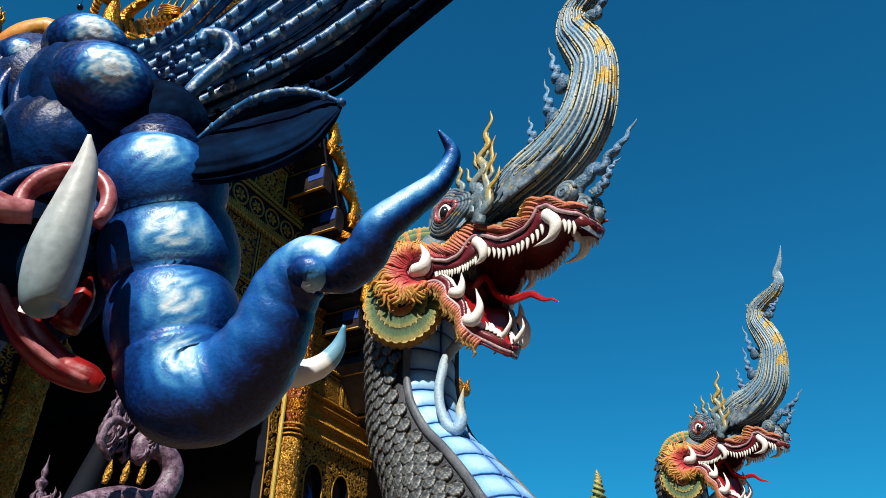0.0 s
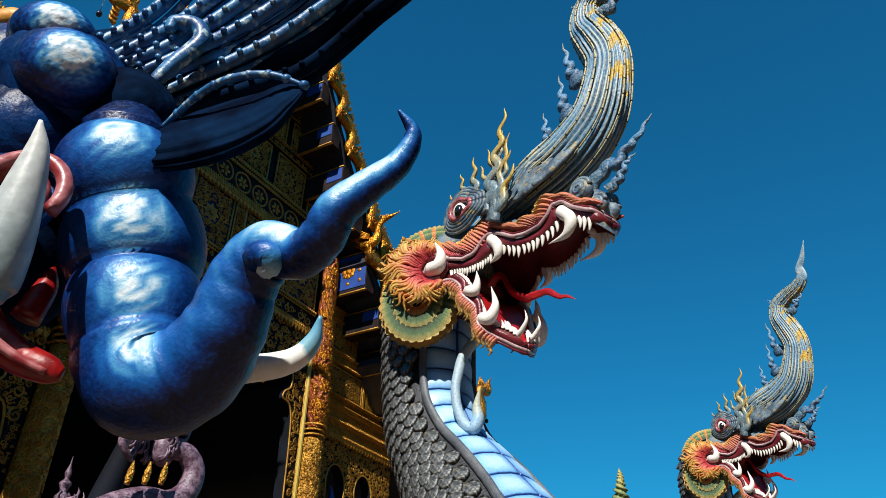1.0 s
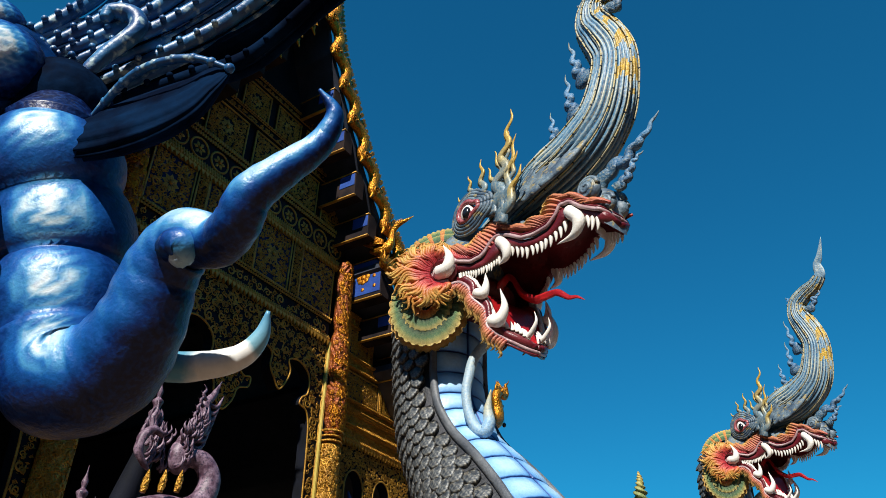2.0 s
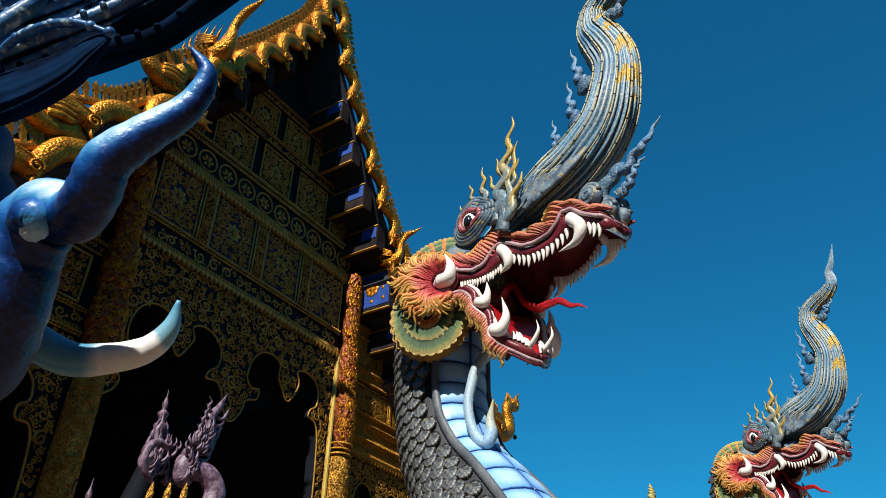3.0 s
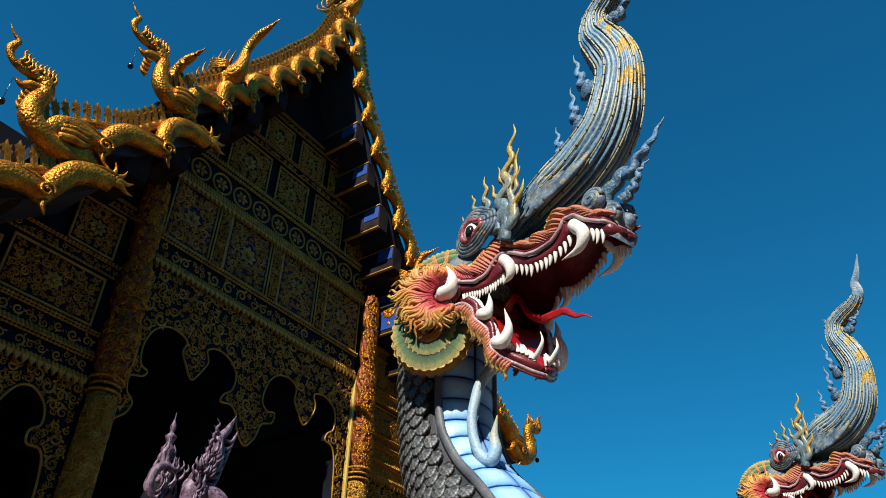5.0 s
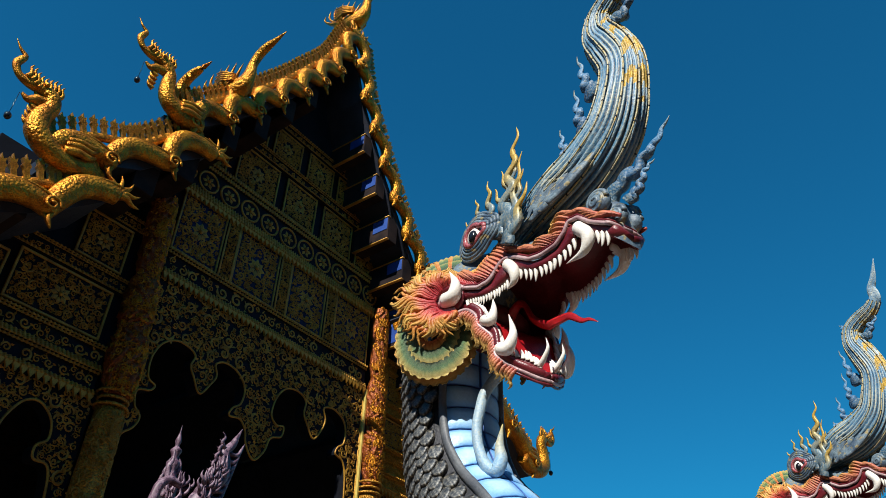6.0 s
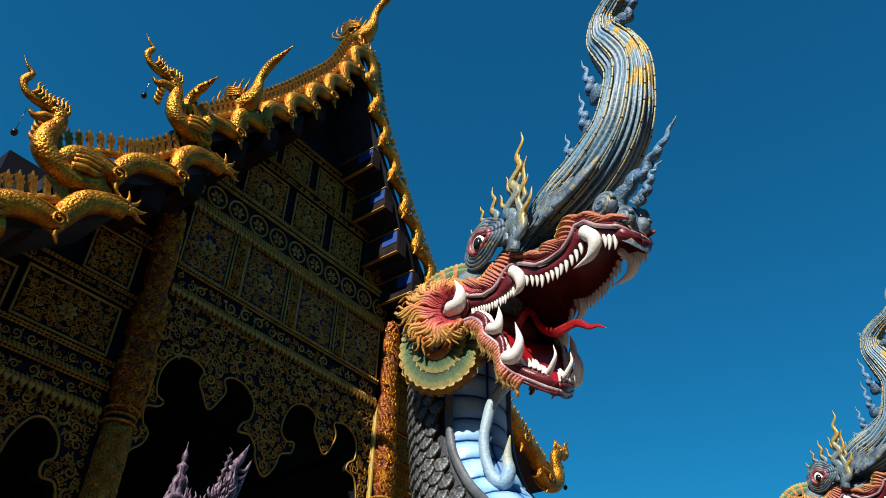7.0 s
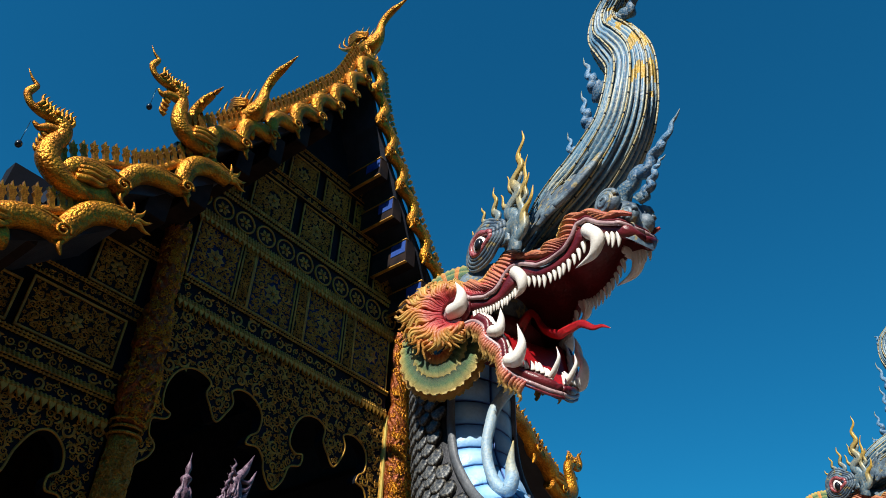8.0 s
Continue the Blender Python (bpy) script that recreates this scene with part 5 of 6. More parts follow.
def barge(line, y, sg, period, amp, thick, head=None, comb=1.0, tail=True, upright=False):
    """A gilt serpent in waves down a gable edge, with a comb of leaves, claws and, if given, a rearing head."""
    th = root("gilt_serpent", Matrix.Identity(4), "gilded serpent with scales winding down the gable edge", "roof ornament", "gilt roof serpents")
    c = spline([(CX + sg * a, y, z) for a, z in line], 160)
    arc = np.concatenate([[0], np.cumsum(np.linalg.norm(np.diff(c, axis=0), axis=1))])
    total = arc[-1]
    rows, nrms = [], []
    for i in range(160):
        t = c[min(i + 1, 159)] - c[max(i - 1, 0)]
        t /= np.linalg.norm(t)
        n = np.array((-t[2] * sg, 0, t[0] * sg))
        if n[2] < 0:
            n = -n
        w = 2 * abs(math.sin(arc[i] / period * math.pi)) ** 0.8 - 1
        rows.append((*(c[i] + n * amp * w - n * 0.02), thick * (1 + 0.12 * w)))
        nrms.append((n, t))
    g = Geo()
    sweep(g, rows[::2], 120, 16, 0.85)
    body = part("body", g, GOLD_SCALE, th, "gilded scaly serpent body")
    g = Geo()
    sweep(g, [(x, yy - thick * 0.55, z + thick * 0.72, 0.028) for x, yy, z, r in rows[::2]], 110, 6)
    part("back_ridge", g, GOLD, th, "gilt ridge along the back")
    d = 0.06
    while d < total - 0.05:
        i = int(np.searchsorted(arc, d))
        n, t = nrms[i]
        up = Vector((n[0] * 0.6, 0, n[2] * 0.6 + 0.4)).normalized()
        x = Vector((0, 1, 0)).cross(up).normalized()
        mm = Matrix((x, Vector((0, 1, 0)), up)).transposed().to_4x4()
        mm.translation = Vector(c[i]) + Vector(n) * (amp + thick * 0.8) + Vector((0, 0.06, 0))
        part("comb_leaf", COMB, GOLD, th, at=mm @ Matrix.Diagonal((comb, 1, comb, 1)))
        d += 0.135 * comb
    g = Geo()
    sweep(g, [(*(c[i] + nrms[i][0] * (amp + thick * 0.55) + np.array((0, 0.06, 0))), 0.07) for i in range(0, 160, 3)], 90, 8, 0.5)
    part("comb_rail", g, GOLD, th, "gilt rail under the comb")
    d = period * 1.0
    while d < total:
        i = min(159, int(np.searchsorted(arc, d)))
        n, t = nrms[i]
        part("claw", CLAW, GOLD, th, at=Matrix.Translation(Vector(rows[i][:3]) - Vector(n) * rows[i][3] * 0.95 + Vector((0, -0.05, 0))) @ Matrix.Diagonal((sg * 0.8, 0.8, 0.8, 1)))
        g = Geo()
        p = Vector(rows[i][:3]) + Vector((0, -thick * 0.8, 0))
        sweep(g, [(p.x + 0.11 * (1 - k / 14) * math.cos(k * 0.75), p.y - 0.02, p.z + 0.11 * (1 - k / 14) * math.sin(k * 0.75), 0.022) for k in range(13)], 30, 6)
        part("flank_scroll", g, GOLD, th)
        d += period
    if tail:
        p = Vector(rows[0][:3])
        for k in range(5):
            a = radians(20 + 38 * k)
            g = Geo()
            sweep(g, wavy((p.x, p.y - 0.05, p.z), (p.x - sg * 0.3 * math.cos(a - 0.5), p.y - 0.08, p.z + 0.3 * math.sin(a - 0.5)), 0.06, 1, 0.04, 8), 14, 7)
            part("tail_flame", g, GOLD, th)
    if head:
        bx, bz = head

        def q(rows_):
            return [(CX + sg * (bx + a), y + dy, bz + z, r) for a, z, r, dy in rows_]
        g = Geo()
        if upright:
            sweep(g, q([(-0.55, 0.12, 0.13, 0), (-0.3, 0.03, 0.135, 0), (-0.05, 0.05, 0.14, -0.02), (0.12, 0.18, 0.135, -0.02), (0.17, 0.4, 0.115, -0.02), (0.18, 0.58, 0.1, -0.02), (0.28, 0.72, 0.1, -0.02), (0.4, 0.8, 0.085, -0.02)]), 50, 16, 0.9)
        else:
            sweep(g, q([(-0.55, 0.06, 0.14, 0), (-0.25, -0.06, 0.145, 0), (0.05, -0.03, 0.155, -0.02), (0.26, 0.12, 0.155, -0.02), (0.28, 0.36, 0.13, -0.02), (0.22, 0.56, 0.11, -0.02), (0.26, 0.7, 0.11, -0.02), (0.36, 0.75, 0.09, -0.02)]), 50, 16, 0.9)
        hd = part("head", g, GOLD_SCALE, th, "rearing gilded serpent head")
        for rr in ([(0.24, 0.7, 0.095, 0), (0.42, 0.77, 0.1, 0), (0.58, 0.74, 0.075, 0), (0.72, 0.76, 0.05, 0), (0.8, 0.88, 0.055, 0), (0.77, 1.0, 0.05, 0), (0.75, 1.08, 0.035, 0), (0.84, 1.14, 0.02, 0), (0.93, 1.25, 0.004, 0)],
                   [(0.26, 0.62, 0.09, 0), (0.4, 0.58, 0.07, 0), (0.5, 0.5, 0.05, 0), (0.6, 0.53, 0.02, 0)]):
            g = Geo()
            sweep(g, q(rr), 44, 10, 0.8)
            part("jaw", g, GOLD, hd)
        for k in range(9):
            a, z = 0.2 + 0.055 * k, 0.82 + 0.03 * math.sin(k)
            g = Geo()
            sweep(g, q([(a, z - 0.08, 0.035, -0.04), (a - 0.03, z, 0.03, -0.05), (a, z + 0.08, 0.018, -0.05), (a - 0.02, z + 0.15, 0.003, -0.05)]), 10, 6)
            part("mane_leaf", g, GOLD, hd)
        for k in range(6):
            g = Geo()
            z = 0.15 + 0.09 * k
            sweep(g, q([(0.36, z, 0.04, 0), (0.44, z + 0.03, 0.03, 0), (0.48, z + 0.09, 0.006, 0)]), 8, 6)
            part("throat_leaf", g, GOLD, hd)
        for k in (-1, 1):
            g = Geo()
            ball(g, q([(0.4, 0.8, 0, k * 0.09)])[0][:3], 0.035, nu=10, nv=7)
            part("eye", g, GOLD, hd)
        # fish-mouthed head that swallows the neck
        for z, r in ((0.1, 0.06), (0.2, 0.05), (0.28, 0.04)):
            g = Geo()
            sweep(g, q([(-0.1, z - 0.06, r, -0.1), (-0.25, z, r, -0.12), (-0.4, z + 0.02, r * 0.8, -0.12), (-0.5, z + 0.1, r * 0.3, -0.1)]), 14, 8)
            part("collar_leaf", g, GOLD, hd)
        # small bell on a wire
        g = Geo()
        bxw = q([(0.62, 0.1, 0, 0)])[0]
        sweep(g, [(bxw[0], y, bxw[2] + 0.42, 0.004), (bxw[0], y, bxw[2] + 0.06, 0.004)], 4, 5)
        ball(g, (bxw[0], y, bxw[2]), (0.045, 0.045, 0.055), nu=10, nv=7)
        part("bell", g, BLACK, th, "small dark hanging bell")
    return th


T1 = [(0.08, 15.35)] + TIERS[0][1:]
for sg in (-1, 1):
    barge(T1, -1.1, sg, 0.8, 0.17, 0.125, (3.62, 9.75), comb=1.0, upright=True)
    barge(TIERS[1], -1.1, sg, 1.0, 0.16, 0.14, (4.9, 7.87), comb=1.05)
barge([(4.04, 7.86), (4.5, 7.35), (4.85, 7.12), (5.27, 6.85), (5.75, 6.65)], -1.15, -1, 1.0, 0.13, 0.15, (5.75, 6.6), comb=1.15)
barge([(3.7, 7.95), (4.3, 7.65), (4.85, 7.35), (5.3, 7.05), (5.63, 6.95)], -2.0, 1, 1.0, 0.07, 0.17, (5.63, 6.9), comb=1.1)
g = Geo()
plate(g, [(CX + 3.6, 7.95), (CX + 5.7, 6.95), (CX + 5.7, 6.8), (CX + 3.6, 7.8)], -1.98, -0.98)
part("roof", g, TILE, hall, "projecting dark roof tier", smooth=False)


# ---- gold swans on the ridge and slope ----
def swan(x, y, z, k, label):
    """A gilded swan that looks towards -y; z is the ridge that it stands on."""
    top = root("gilt_swan", Matrix.Identity(4), label, "roof ornament", "gilt swans")

    def q(rows):
        return [(x + dx, y - f * k, z + h * k, r * k) for f, h, r, dx in rows]
    g = Geo()
    sweep(g, q([(-0.55, 0.3, 0.06, 0), (-0.3, 0.28, 0.2, 0), (0.0, 0.24, 0.26, 0), (0.25, 0.32, 0.2, 0), (0.34, 0.55, 0.14, 0), (0.36, 0.8, 0.11, 0), (0.5, 1.02, 0.11, 0), (0.72, 1.14, 0.1, 0), (0.9, 1.16, 0.07, 0), (1.25, 1.24, 0.008, 0)]), 60, 14, 0.85, side=(1, 0, 0))
    part("body", g, GOLD_SCALE, top, "gilded swan body and neck")
    for j in range(7):
        a = radians(25 + 18 * j)
        g = Geo()
        sweep(g, q([(-0.3, 0.3, 0.06, 0.03 * (j - 3)), (-0.45 - 0.25 * math.cos(a), 0.4 + 0.3 * math.sin(a), 0.07, 0.04 * (j - 3)), (-0.5 - 0.45 * math.cos(a), 0.55 + 0.55 * math.sin(a), 0.04, 0.05 * (j - 3)), (-0.42 - 0.55 * math.cos(a), 0.7 + 0.75 * math.sin(a), 0.004, 0.05 * (j - 3))]), 16, 8, 0.5)
        part("tail_feather", g, GOLD, top)
    for sx in (-1, 1):
        for j in range(5):
            g = Geo()
            sweep(g, q([(0.15, 0.3 + 0.04 * j, 0.05, sx * 0.22 * k), (-0.1, 0.36 + 0.06 * j, 0.07, sx * 0.27 * k), (-0.4, 0.4 + 0.1 * j, 0.04, sx * 0.24 * k), (-0.58, 0.5 + 0.12 * j, 0.005, sx * 0.2 * k)]), 14, 7, 0.5)
            part("wing_feather", g, GOLD, top)
        g = Geo()
        sweep(g, q([(0.05, 0.1, 0.07, sx * 0.1), (0.08, -0.1, 0.05, sx * 0.1), (0.1, -0.35, 0.06, sx * 0.1)]), 8, 8)
        part("leg", g, GOLD, top)
    for j in range(4):
        g = Geo()
        sweep(g, q([(0.55 + 0.07 * j, 1.12, 0.03, 0), (0.5 + 0.07 * j, 1.22, 0.025, 0), (0.56 + 0.07 * j, 1.32, 0.004, 0)]), 8, 6)
        part("crest_leaf", g, GOLD, top)
    return top


swan(CX - 0.05, -0.95, 15.75, 0.95, "gilded swan perched on the gable peak")
swan(6.9, -1.05, 10.95, 0.85, "gilded swan perched on the roof slope")
swan(12.2, -1.05, 9.75, 0.6, "small gilded swan perched on the far roof slope")
g = Geo()
sweep(g, [(6.0, -0.95, 9.9, 0.09), (6.0, -0.95, 10.4, 0.1), (6.0, -1.1, 10.6, 0.085), (6.0, -1.3, 10.62, 0.07), (6.0, -1.66, 10.62, 0.006)], 24, 10)
tagged(part("gilt_roof_horn", g, GOLD_SCALE), "gilded curved horn on the roof slope", "roof ornament")


# ---- the blue elephant-headed guardian beside the path ----
EL = root("elephant_guardian", Matrix.Identity(4), "cobalt blue elephant-headed guardian with white tusks and curled trunk", "guardian sculpture")
trunk_line = [(1.7337, -8.6152, 1.7349, 0.0258), (1.7435, -8.6148, 1.6829, 0.0559), (1.7739, -8.6173, 1.6154, 0.0579), (1.7848, -8.628, 1.5523, 0.0534), (1.7916, -8.6502, 1.4918, 0.0453), (1.8023, -8.6885, 1.4954, 0.0398),
              (1.7957, -8.7231, 1.5203, 0.0324), (1.7882, -8.7428, 1.5539, 0.0278), (1.7854, -8.7671, 1.5717, 0.0239), (1.7891, -8.797, 1.5623, 0.0184), (1.7825, -8.8213, 1.5672, 0.0171), (1.7774, -8.8356, 1.5819, 0.0158),
              (1.7856, -8.8542, 1.6017, 0.0131), (1.7972, -8.8737, 1.6251, 0.0103), (1.7963, -8.8864, 1.6485, 0.0066), (1.783, -8.881, 1.665, 0.0013)]


def trunk_geo():
    """Rolled bulges down to the bend, fine rings after it."""
    g = Geo()
    sweep(g, trunk_line, 220, 44, 1.0, side=(0.8, 0.5, 0.2), shape=lambda u: 1 + (0.2 * (abs(math.cos(math.pi * u / 0.0667 - 0.12)) ** 0.55 - 0.78) if 0.034 < u < 0.235 else 0.014 * math.sin(u * 190)))
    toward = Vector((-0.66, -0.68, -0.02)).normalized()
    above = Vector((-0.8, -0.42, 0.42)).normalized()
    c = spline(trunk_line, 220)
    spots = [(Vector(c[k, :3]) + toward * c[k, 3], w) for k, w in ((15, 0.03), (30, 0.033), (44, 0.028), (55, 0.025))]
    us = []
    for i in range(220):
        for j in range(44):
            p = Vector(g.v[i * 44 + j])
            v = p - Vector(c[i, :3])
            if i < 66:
                # lit side lighter, brushed swirls and highlights on top, all in the colour
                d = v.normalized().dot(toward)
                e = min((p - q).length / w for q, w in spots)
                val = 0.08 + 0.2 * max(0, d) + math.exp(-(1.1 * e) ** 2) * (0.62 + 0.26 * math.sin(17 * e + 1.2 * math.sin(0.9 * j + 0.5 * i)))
                # top end darkened like the shade under the brow
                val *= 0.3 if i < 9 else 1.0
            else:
                # highlight along the upper left of the curl, painted through u
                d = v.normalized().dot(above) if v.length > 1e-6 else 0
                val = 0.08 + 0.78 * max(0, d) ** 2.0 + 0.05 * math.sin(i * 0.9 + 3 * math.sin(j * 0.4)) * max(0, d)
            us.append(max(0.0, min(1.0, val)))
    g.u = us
    return g


part("trunk", trunk_geo(), EPALE, EL, "curled cobalt trunk with pale brushed bulges and painted-in highlights")
g = Geo()
sweep(g, [(1.772, -8.7649, 1.5546, 0.0094), (1.7711, -8.7743, 1.5574, 0.0119), (1.773, -8.7827, 1.5556, 0.0109), (1.7758, -8.779, 1.5471, 0.0076), (1.7711, -8.7734, 1.5481, 0.0042)], 24, 10)
part("trunk_knob", g, EPALE, EL, "curled knob on the trunk")


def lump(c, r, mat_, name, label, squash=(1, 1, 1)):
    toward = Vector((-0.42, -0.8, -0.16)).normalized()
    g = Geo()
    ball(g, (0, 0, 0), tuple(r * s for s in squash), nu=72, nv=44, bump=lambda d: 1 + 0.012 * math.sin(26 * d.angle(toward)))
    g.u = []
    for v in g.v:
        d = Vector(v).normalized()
        # pale swirl rings plus a highlight towards the camera, both painted through u
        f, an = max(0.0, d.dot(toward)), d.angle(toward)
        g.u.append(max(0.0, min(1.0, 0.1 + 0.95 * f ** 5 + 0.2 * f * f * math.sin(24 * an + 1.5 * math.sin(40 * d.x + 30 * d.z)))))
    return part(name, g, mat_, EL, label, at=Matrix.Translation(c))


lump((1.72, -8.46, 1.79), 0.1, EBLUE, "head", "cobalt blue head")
lump((1.682, -8.583, 1.756), 0.042, EPALE, "brow_bulge", "blue brow bulge with pale swirls and a painted-in highlight", (1.05, 1.12, 0.92))
lump((1.672, -8.556, 1.808), 0.034, EPALE, "brow_bulge", "blue brow bulge with pale swirls and a painted-in highlight", (1.1, 1.25, 0.85))
# near-black ball added for the shadow between brow and trunk
lump((1.742, -8.598, 1.748), 0.046, EDARK, "brow_hollow", "dark ball that stands in for shade under the brow")
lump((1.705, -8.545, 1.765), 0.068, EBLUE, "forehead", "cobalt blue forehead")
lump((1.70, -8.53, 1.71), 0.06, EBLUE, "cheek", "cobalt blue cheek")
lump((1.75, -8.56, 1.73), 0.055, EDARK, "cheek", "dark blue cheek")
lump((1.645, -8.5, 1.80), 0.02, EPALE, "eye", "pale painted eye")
for k in range(5):
    g = Geo()
    r_ = 0.05 + 0.011 * k
    sweep(g, [(1.682 - 0.012 * k * 0.2 + 0.55 * r_ * math.cos(a), -8.575 - 0.8 * r_ * math.cos(a) + 0.006 * k, 1.752 + r_ * math.sin(a), 0.0055) for a in np.linspace(2.2 + 0.15 * k, 4.6 - 0.1 * k, 9)], 26, 8)
    part("brow_fold", g, EBLUE if k % 2 else EPALE, EL, "carved blue brow fold")
g = Geo()
sweep(g, [(1.635, -8.46, 1.79, 0.012), (1.64, -8.49, 1.825, 0.013), (1.652, -8.515, 1.838, 0.012), (1.66, -8.53, 1.82, 0.01), (1.655, -8.53, 1.795, 0.006)], 24, 8)
part("eye_trim", g, EORANGE, EL, "orange eye trim")
g = Geo()
sweep(g, [(1.60, -8.52, 1.74, 0.014), (1.612, -8.535, 1.70, 0.016), (1.615, -8.54, 1.66, 0.014), (1.625, -8.55, 1.62, 0.012)], 20, 8)
part("cheek_trim", g, EORANGE, EL, "orange cheek trim")
# lips, tusks and mouth
for k, (r, mt) in enumerate(((0.033, EPINK), (0.025, EPINK), (0.041, EBLUE))):
    g = Geo()
    cx_, cy_, cz_ = 1.672, -8.606 + 0.014 * k, 1.612
    sweep(g, [(cx_ + r * 0.55 * math.cos(a), cy_ - r * 0.85 * math.cos(a), cz_ + r * math.sin(a), 0.0065) for a in np.linspace(-0.6, 3.6, 12)], 40, 10)
    part("lip", g, mt, EL, "pink rolled lip" if mt is EPINK else "blue outer lip")
g = Geo()
sweep(g, [(1.673, -8.63, 1.507, 0.006), (1.669, -8.628, 1.518, 0.0165), (1.662, -8.635, 1.55, 0.0195), (1.657, -8.644, 1.589, 0.0145), (1.652, -8.651, 1.62, 0.0085), (1.644, -8.656, 1.641, 0.0014)], 40, 18)
part("tusk", g, ETUSK_N, EL, "white painted tusk with its foot coloured as in shade")
g = Geo()
sweep(g, [(1.9, -8.53, 1.60, 0.018), (1.935, -8.571, 1.575, 0.0165), (1.954, -8.608, 1.573, 0.0145), (1.972, -8.637, 1.583, 0.0125), (1.977, -8.656, 1.602, 0.009), (1.971, -8.668, 1.626, 0.0018)], 40, 16)
part("tusk", g, ETUSK, EL, "white tusk with a blue tip")
g = Geo()
sweep(g, [(1.7, -8.49, 1.60, 0.012), (1.708, -8.525, 1.555, 0.014), (1.718, -8.542, 1.53, 0.014), (1.738, -8.558, 1.51, 0.014), (1.756, -8.578, 1.5, 0.012), (1.764, -8.586, 1.497, 0.006)], 30, 12, 0.7, side=(0.8, 0.5, 0))
part("lower_jaw", g, ERED, EL, "red open lower jaw")
g = Geo()
sweep(g, [(1.69, -8.52, 1.575, 0.004), (1.698, -8.54, 1.542, 0.004), (1.71, -8.555, 1.52, 0.004), (1.73, -8.57, 1.504, 0.004), (1.75, -8.586, 1.494, 0.003)], 24, 8)
part("jaw_rim", g, EPINK, EL, "pink jaw rim")
g = Geo()
sweep(g, [(1.74, -8.55, 1.545, 0.013), (1.745, -8.555, 1.575, 0.01), (1.747, -8.552, 1.6, 0.002)], 12, 8)
part("lower_tooth", g, ERED, EL, "red pointed tooth")
g = Geo()
sweep(g, [(1.60, -8.545, 1.655, 0.009), (1.618, -8.555, 1.615, 0.01), (1.64, -8.575, 1.598, 0.012), (1.66, -8.59, 1.6, 0.01)], 20, 8)
part("lip", g, EPINK, EL, "pink side lip")
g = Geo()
# throat shade given by the near-black colour
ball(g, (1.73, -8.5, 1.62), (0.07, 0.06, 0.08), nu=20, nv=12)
part("throat", g, EDARK, EL, "throat coloured dark for its shade")
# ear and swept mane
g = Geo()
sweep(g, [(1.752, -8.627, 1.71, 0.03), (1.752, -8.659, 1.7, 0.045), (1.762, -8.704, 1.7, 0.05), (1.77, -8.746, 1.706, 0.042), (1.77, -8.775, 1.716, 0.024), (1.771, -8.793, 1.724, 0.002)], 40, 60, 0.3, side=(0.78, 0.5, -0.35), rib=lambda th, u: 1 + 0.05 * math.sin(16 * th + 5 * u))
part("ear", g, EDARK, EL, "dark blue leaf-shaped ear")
g = Geo()
sweep(g, [(1.752, -8.637, 1.72, 0.0033), (1.738, -8.699, 1.726, 0.0036), (1.74, -8.734, 1.731, 0.0038), (1.751, -8.767, 1.73, 0.0035), (1.768, -8.793, 1.72, 0.002)], 30, 7)
for k in range(9):
    p = spline([(1.752, -8.637, 1.72), (1.738, -8.699, 1.726), (1.74, -8.734, 1.731), (1.751, -8.767, 1.73), (1.768, -8.793, 1.72)], 9)[k]
    ball(g, tuple(p), 0.0045, nu=8, nv=6)
part("ear_rim", g, ERIB, EL, "teal beaded ear rim")
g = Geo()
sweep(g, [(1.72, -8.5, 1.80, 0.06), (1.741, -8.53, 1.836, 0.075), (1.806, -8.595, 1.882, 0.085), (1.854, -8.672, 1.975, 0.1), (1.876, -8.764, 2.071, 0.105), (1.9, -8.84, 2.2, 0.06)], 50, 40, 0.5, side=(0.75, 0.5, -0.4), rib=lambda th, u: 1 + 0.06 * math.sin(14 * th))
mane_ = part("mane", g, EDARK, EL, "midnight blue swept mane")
for k in range(6):
    a = np.array([(1.69, -8.583, 1.797), (1.708, -8.594, 1.797), (1.719, -8.598, 1.794), (1.732, -8.607, 1.794), (1.755, -8.611, 1.782), (1.779, -8.627, 1.779)][k])
    b = np.array([(1.727, -8.613, 1.875), (1.751, -8.636, 1.879), (1.769, -8.652, 1.88), (1.789, -8.672, 1.881), (1.817, -8.697, 1.879), (1.852, -8.711, 1.862)][k])
    e = np.array([(1.753, -8.645, 1.977), (1.785, -8.69, 1.987), (1.812, -8.732, 1.994), (1.839, -8.775, 1.999), (1.864, -8.82, 2.001), (1.885, -8.86, 2.002)][k])
    for j in range(2):
        off = np.array((0.012, 0.0, -0.006)) * j
        rows = [(*(a + off), 0.004), (*((a + b) / 2 + off + (0.002, -0.004, 0)), 0.0065 - 0.002 * j), (*(b + off), 0.0075 - 0.003 * j), (*((b + e) / 2 + off), 0.0075 - 0.003 * j), (*(e + off), 0.006)]
        g = Geo()
        sweep(g, rows, 40, 10, 0.7)
        if j == 0:
            for p in spline([r[:3] for r in rows], 14):
                ball(g, (p[0] - 0.004, p[1] - 0.006, p[2] + 0.004), 0.0035, nu=7, nv=5)
        part("mane_rib", g, ERIB if k < 5 else EDARK, mane_, "teal blue beaded rib" if k < 5 else "dark blue rib")
g = Geo()
sweep(g, [(1.735, -8.62, 1.76, 0.006), (1.745, -8.64, 1.80, 0.008), (1.757, -8.655, 1.835, 0.009), (1.752, -8.65, 1.855, 0.009), (1.738, -8.635, 1.855, 0.008), (1.735, -8.633, 1.842, 0.005)], 30, 9)
part("mane_curl", g, ERIB, EL, "teal blue mane curl")
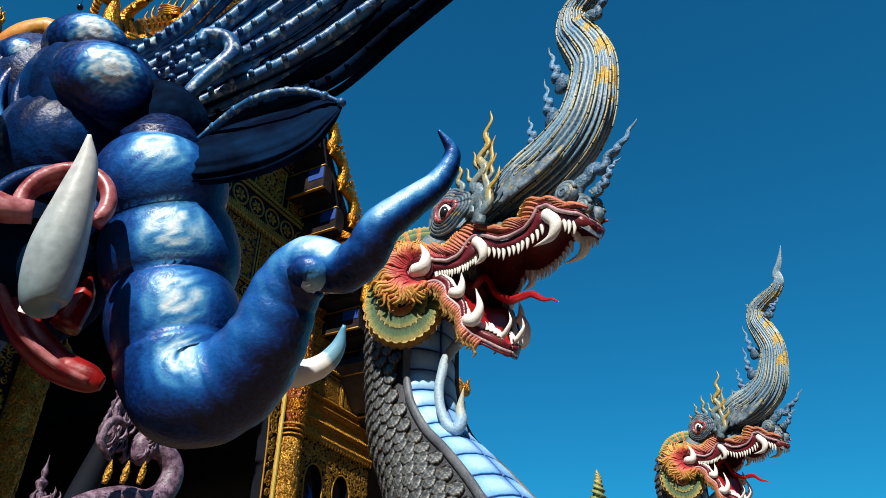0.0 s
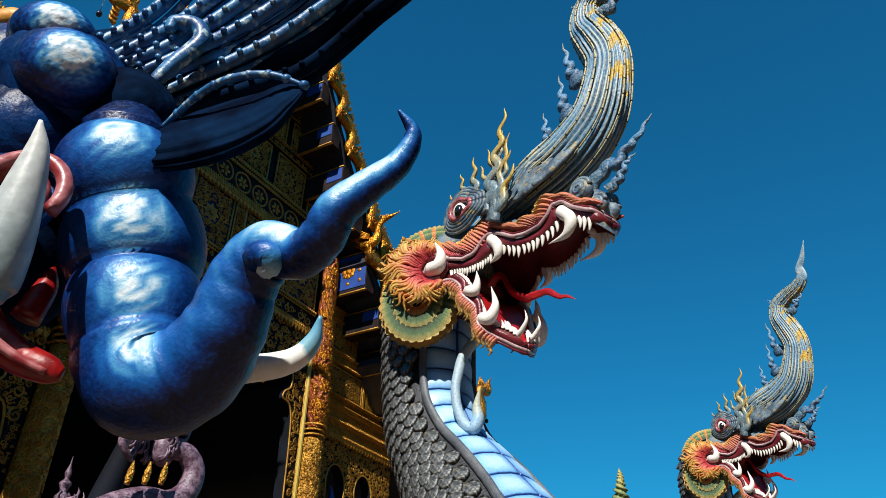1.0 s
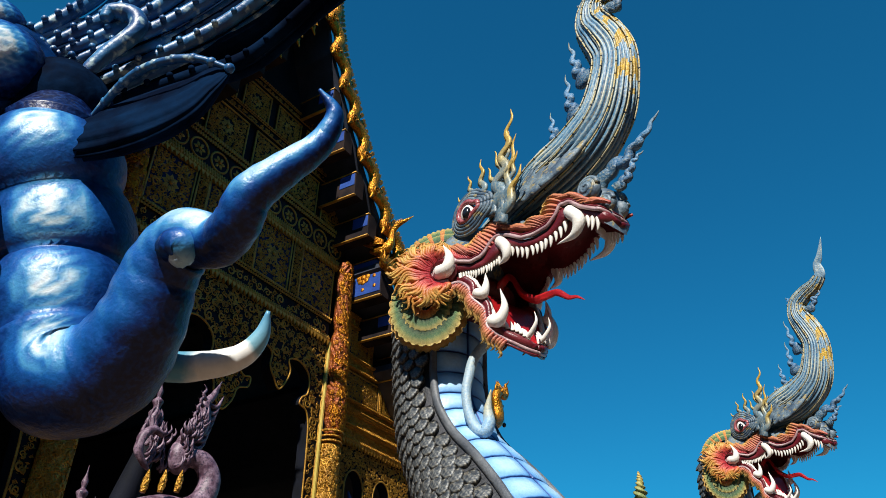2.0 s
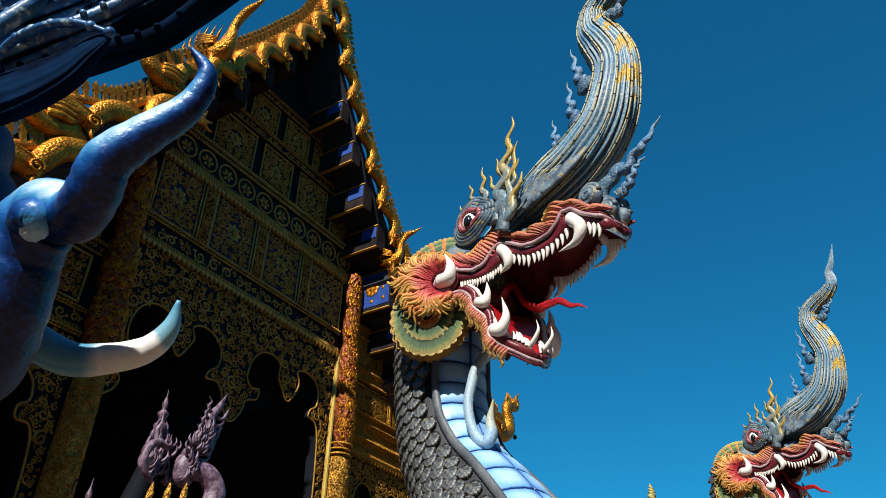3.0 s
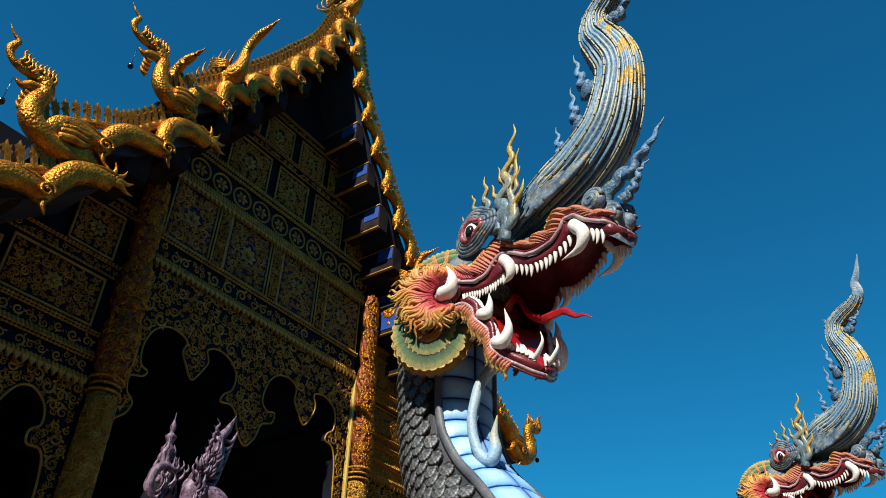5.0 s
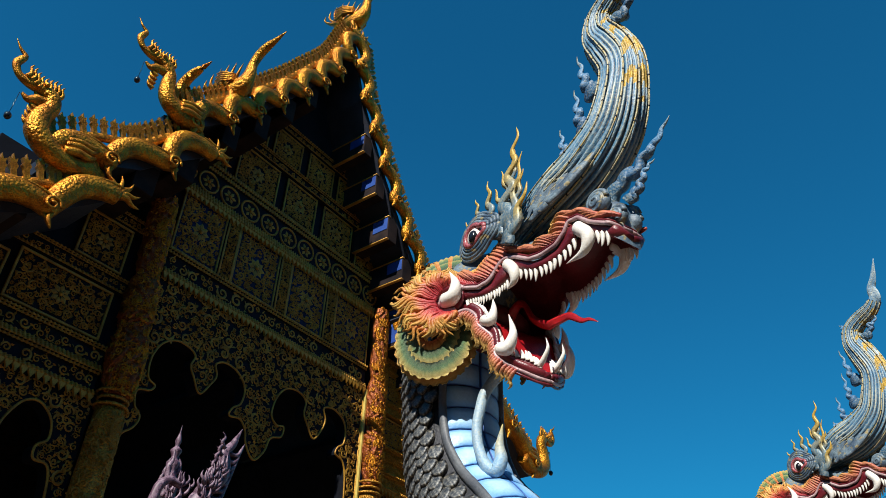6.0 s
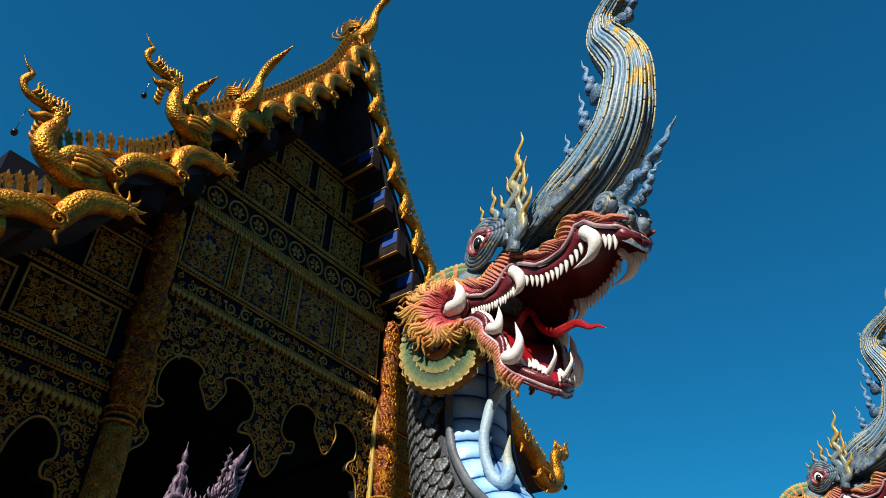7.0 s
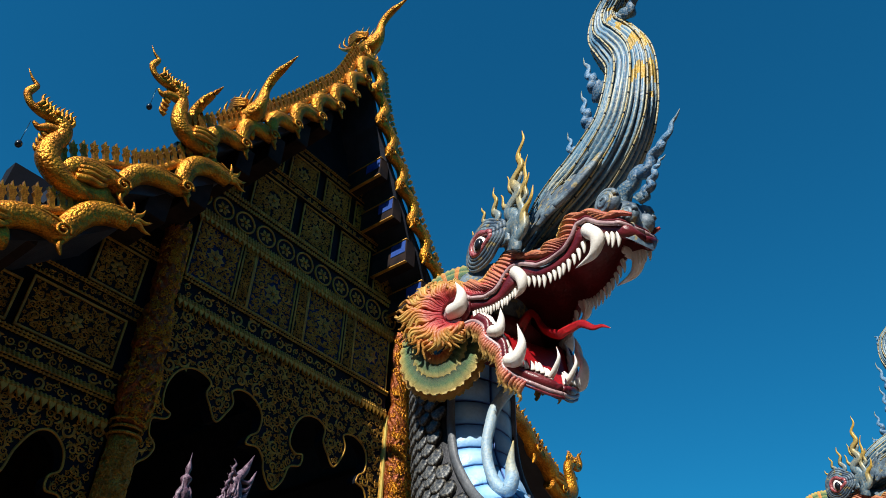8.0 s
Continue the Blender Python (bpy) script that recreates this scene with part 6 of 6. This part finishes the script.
# body and plinth, behind and beside the head
g = Geo()
sweep(g, [(1.72, -8.42, 1.78, 0.1), (1.72, -8.3, 1.72, 0.13), (1.7, -8.1, 1.5, 0.19), (1.68, -7.95, 1.1, 0.22), (1.68, -7.9, 0.58, 0.26)], 40, 24)
part("body", g, EBLUE, EL, "cobalt blue body")
g = Geo()
box(g, (1.33, -8.25, -0.352), (2.03, -7.55, 0.62), 0.03)
tagged(part("guardian_plinth", g, WALL_BLUE, smooth=False), "dark blue square plinth under the elephant guardian", "plinth")


# ---- lilac serpent group before the doorway ----
def lilac(ox, oy, oz, k, full, label):
    """One carved group: rearing serpent, scaled coil and a tiered spire."""
    g = Geo()

    def q(rows):
        return [(ox + x * k, oy + y * k, oz + z * k, r * k * 0.72) for x, z, r, y in rows]
    rib = lambda th, u: 1 + 0.14 * math.sin(4 * th + 20 * u)
    # tiered spire
    sweep(g, q([(0.0, -0.2, 0.16, 0.4), (0.0, 0.06, 0.15, 0.4), (0.0, 0.2, 0.08, 0.4), (0.0, 0.32, 0.12, 0.4), (0.0, 0.4, 0.06, 0.4), (0.0, 0.5, 0.1, 0.4), (0.0, 0.56, 0.04, 0.4), (0.0, 0.64, 0.055, 0.4), (0.0, 0.74, 0.02, 0.4), (0.0, 0.86, 0.004, 0.4)]), 60, 14, 1, (1, 0, 0), lambda th, u: 1 + 0.12 * math.cos(6 * th))
    for s in (-1, 1):
        for j in range(4):
            sweep(g, q([(s * 0.06, -0.16 + 0.12 * j, 0.045, 0.4), (s * (0.17 - 0.03 * j), -0.14 + 0.12 * j, 0.045, 0.38), (s * (0.19 - 0.035 * j), -0.04 + 0.12 * j, 0.032, 0.36), (s * (0.15 - 0.035 * j), 0.05 + 0.12 * j, 0.004, 0.36)]), 18, 8, 1, rib=rib)
    if full:
        # coil, chest and head crest of the rearing serpent
        sweep(g, q([(-0.75, -1.5, 0.25, 0.1), (-0.4, -1.2, 0.25, 0), (0.0, -1.02, 0.24, -0.1), (0.35, -0.98, 0.23, -0.12), (0.6, -0.8, 0.22, -0.15), (0.68, -0.5, 0.21, -0.15), (0.54, -0.28, 0.19, -0.1), (0.32, -0.25, 0.18, 0)]), 60, 18)
        ball(g, (ox + 0.24 * k, oy, oz - 0.28 * k), (0.17 * k, 0.15 * k, 0.24 * k), nu=18, nv=12)
        sweep(g, q([(0.2, -0.35, 0.1, 0), (0.25, -0.1, 0.14, 0), (0.38, 0.04, 0.13, 0), (0.52, 0.2, 0.13, 0), (0.52, 0.4, 0.12, 0), (0.5, 0.55, 0.09, 0), (0.6, 0.7, 0.07, 0), (0.66, 0.84, 0.04, 0), (0.72, 0.98, 0.004, 0)]), 60, 14, 0.8, rib=rib)
        for j in range(7):
            z = -0.1 + 0.11 * j
            x = 0.3 + 0.25 * (z + 0.1)
            sweep(g, q([(x + 0.1, z, 0.05, 0), (x + 0.24, z + 0.02, 0.04, 0), (x + 0.3, z + 0.12, 0.03, 0), (x + 0.34, z + 0.22, 0.003, 0)]), 14, 7, 1, rib=rib)
            sweep(g, q([(x - 0.06, z, 0.04, -0.1), (x - 0.14, z + 0.06, 0.035, -0.12), (x - 0.1, z + 0.14, 0.02, -0.12), (x - 0.16, z + 0.2, 0.003, -0.12)]), 14, 7, 1, rib=rib)
        sweep(g, q([(-0.1, -0.08, 0.06, 0), (-0.28, -0.06, 0.075, 0), (-0.4, -0.2, 0.08, 0), (-0.42, -0.38, 0.075, 0), (-0.32, -0.5, 0.06, 0), (-0.2, -0.58, 0.02, 0)]), 36, 10, 1, rib=rib)
        sweep(g, q([(-0.3, -0.05, 0.05, 0), (-0.32, 0.1, 0.04, 0), (-0.28, 0.2, 0.03, 0), (-0.29, 0.34, 0.003, 0)]), 20, 8, 1, rib=rib)
        for j in range(3):
            sweep(g, q([(-0.45 + 0.25 * j, -0.95 + 0.06 * j, 0.05, -0.3), (-0.43 + 0.25 * j, -0.8 + 0.06 * j, 0.06, -0.3), (-0.42 + 0.25 * j, -0.66 + 0.06 * j, 0.01, -0.3)]), 12, 8, 1, rib=rib, slot=1)
    # many small flame tufts
    r2 = random.Random(3)
    for j in range(70 if full else 40):
        z = r2.uniform(-0.5, 0.05 if j % 2 == 0 else 0.3)
        x = r2.uniform(-0.12, 0.12) * (1.2 - z)
        if full and j % 2:
            x = 0.28 + 0.28 * z + r2.uniform(-0.1, 0.1)
        yy = 0.4 - 0.2 * (1 - z) if not (full and j % 2) else -0.15
        dx = r2.uniform(-0.12, 0.12)
        sweep(g, q([(x, z, 0.035, yy + 0.06), (x + dx * 0.5, z + 0.03, 0.032, yy - 0.01), (x + dx, z + 0.1, 0.022, yy - 0.02), (x + dx * 0.8, z + 0.17, 0.002, yy - 0.01)]), 10, 6)
    # dark support down to the ground, behind the carving
    sweep(g, [(ox - 0.1, oy + 0.5, -0.36, 0.3 * k), (ox - 0.1, oy + 0.5, oz * 0.4, 0.22 * k), (ox - 0.08, oy + 0.5, oz - 1.4 * k, 0.2 * k), (ox, oy + 0.4 * k, oz - 0.15 * k, 0.14 * k)], 30, 20, slot=2)
    ob = part("lilac_carving", g, [PURPLE, GOLD_MOSAIC, WALL_BLUE])
    tagged(ob, label, "sculpture", "lilac carvings")


lilac(6.52, -2.75, 3.9, 0.78, True, "lilac painted serpent carving with tiered spire before the doorway")
lilac(5.9, -2.75, 2.8, 0.72, False, "smaller lilac spire carving before the doorway")


# ---- distant carved finial between the great serpents ----
g = Geo()
sweep(g, [(13.6, -5.45, -0.352, 0.3), (13.55, -5.47, 2.0, 0.24), (13.5, -5.5, 3.6, 0.17), (13.47, -5.5, 4.2, 0.13), (13.43, -5.53, 4.5, 0.1), (13.4, -5.55, 4.66, 0.06), (13.42, -5.55, 4.78, 0.04), (13.39, -5.55, 4.88, 0.005)], 70, 16, rib=lambda th, u: 1 + 0.3 * math.sin(2 * th + 90 * u))
tagged(part("carved_finial", g, COLLAR), "twisted dark green and gold carved finial post", "finial")
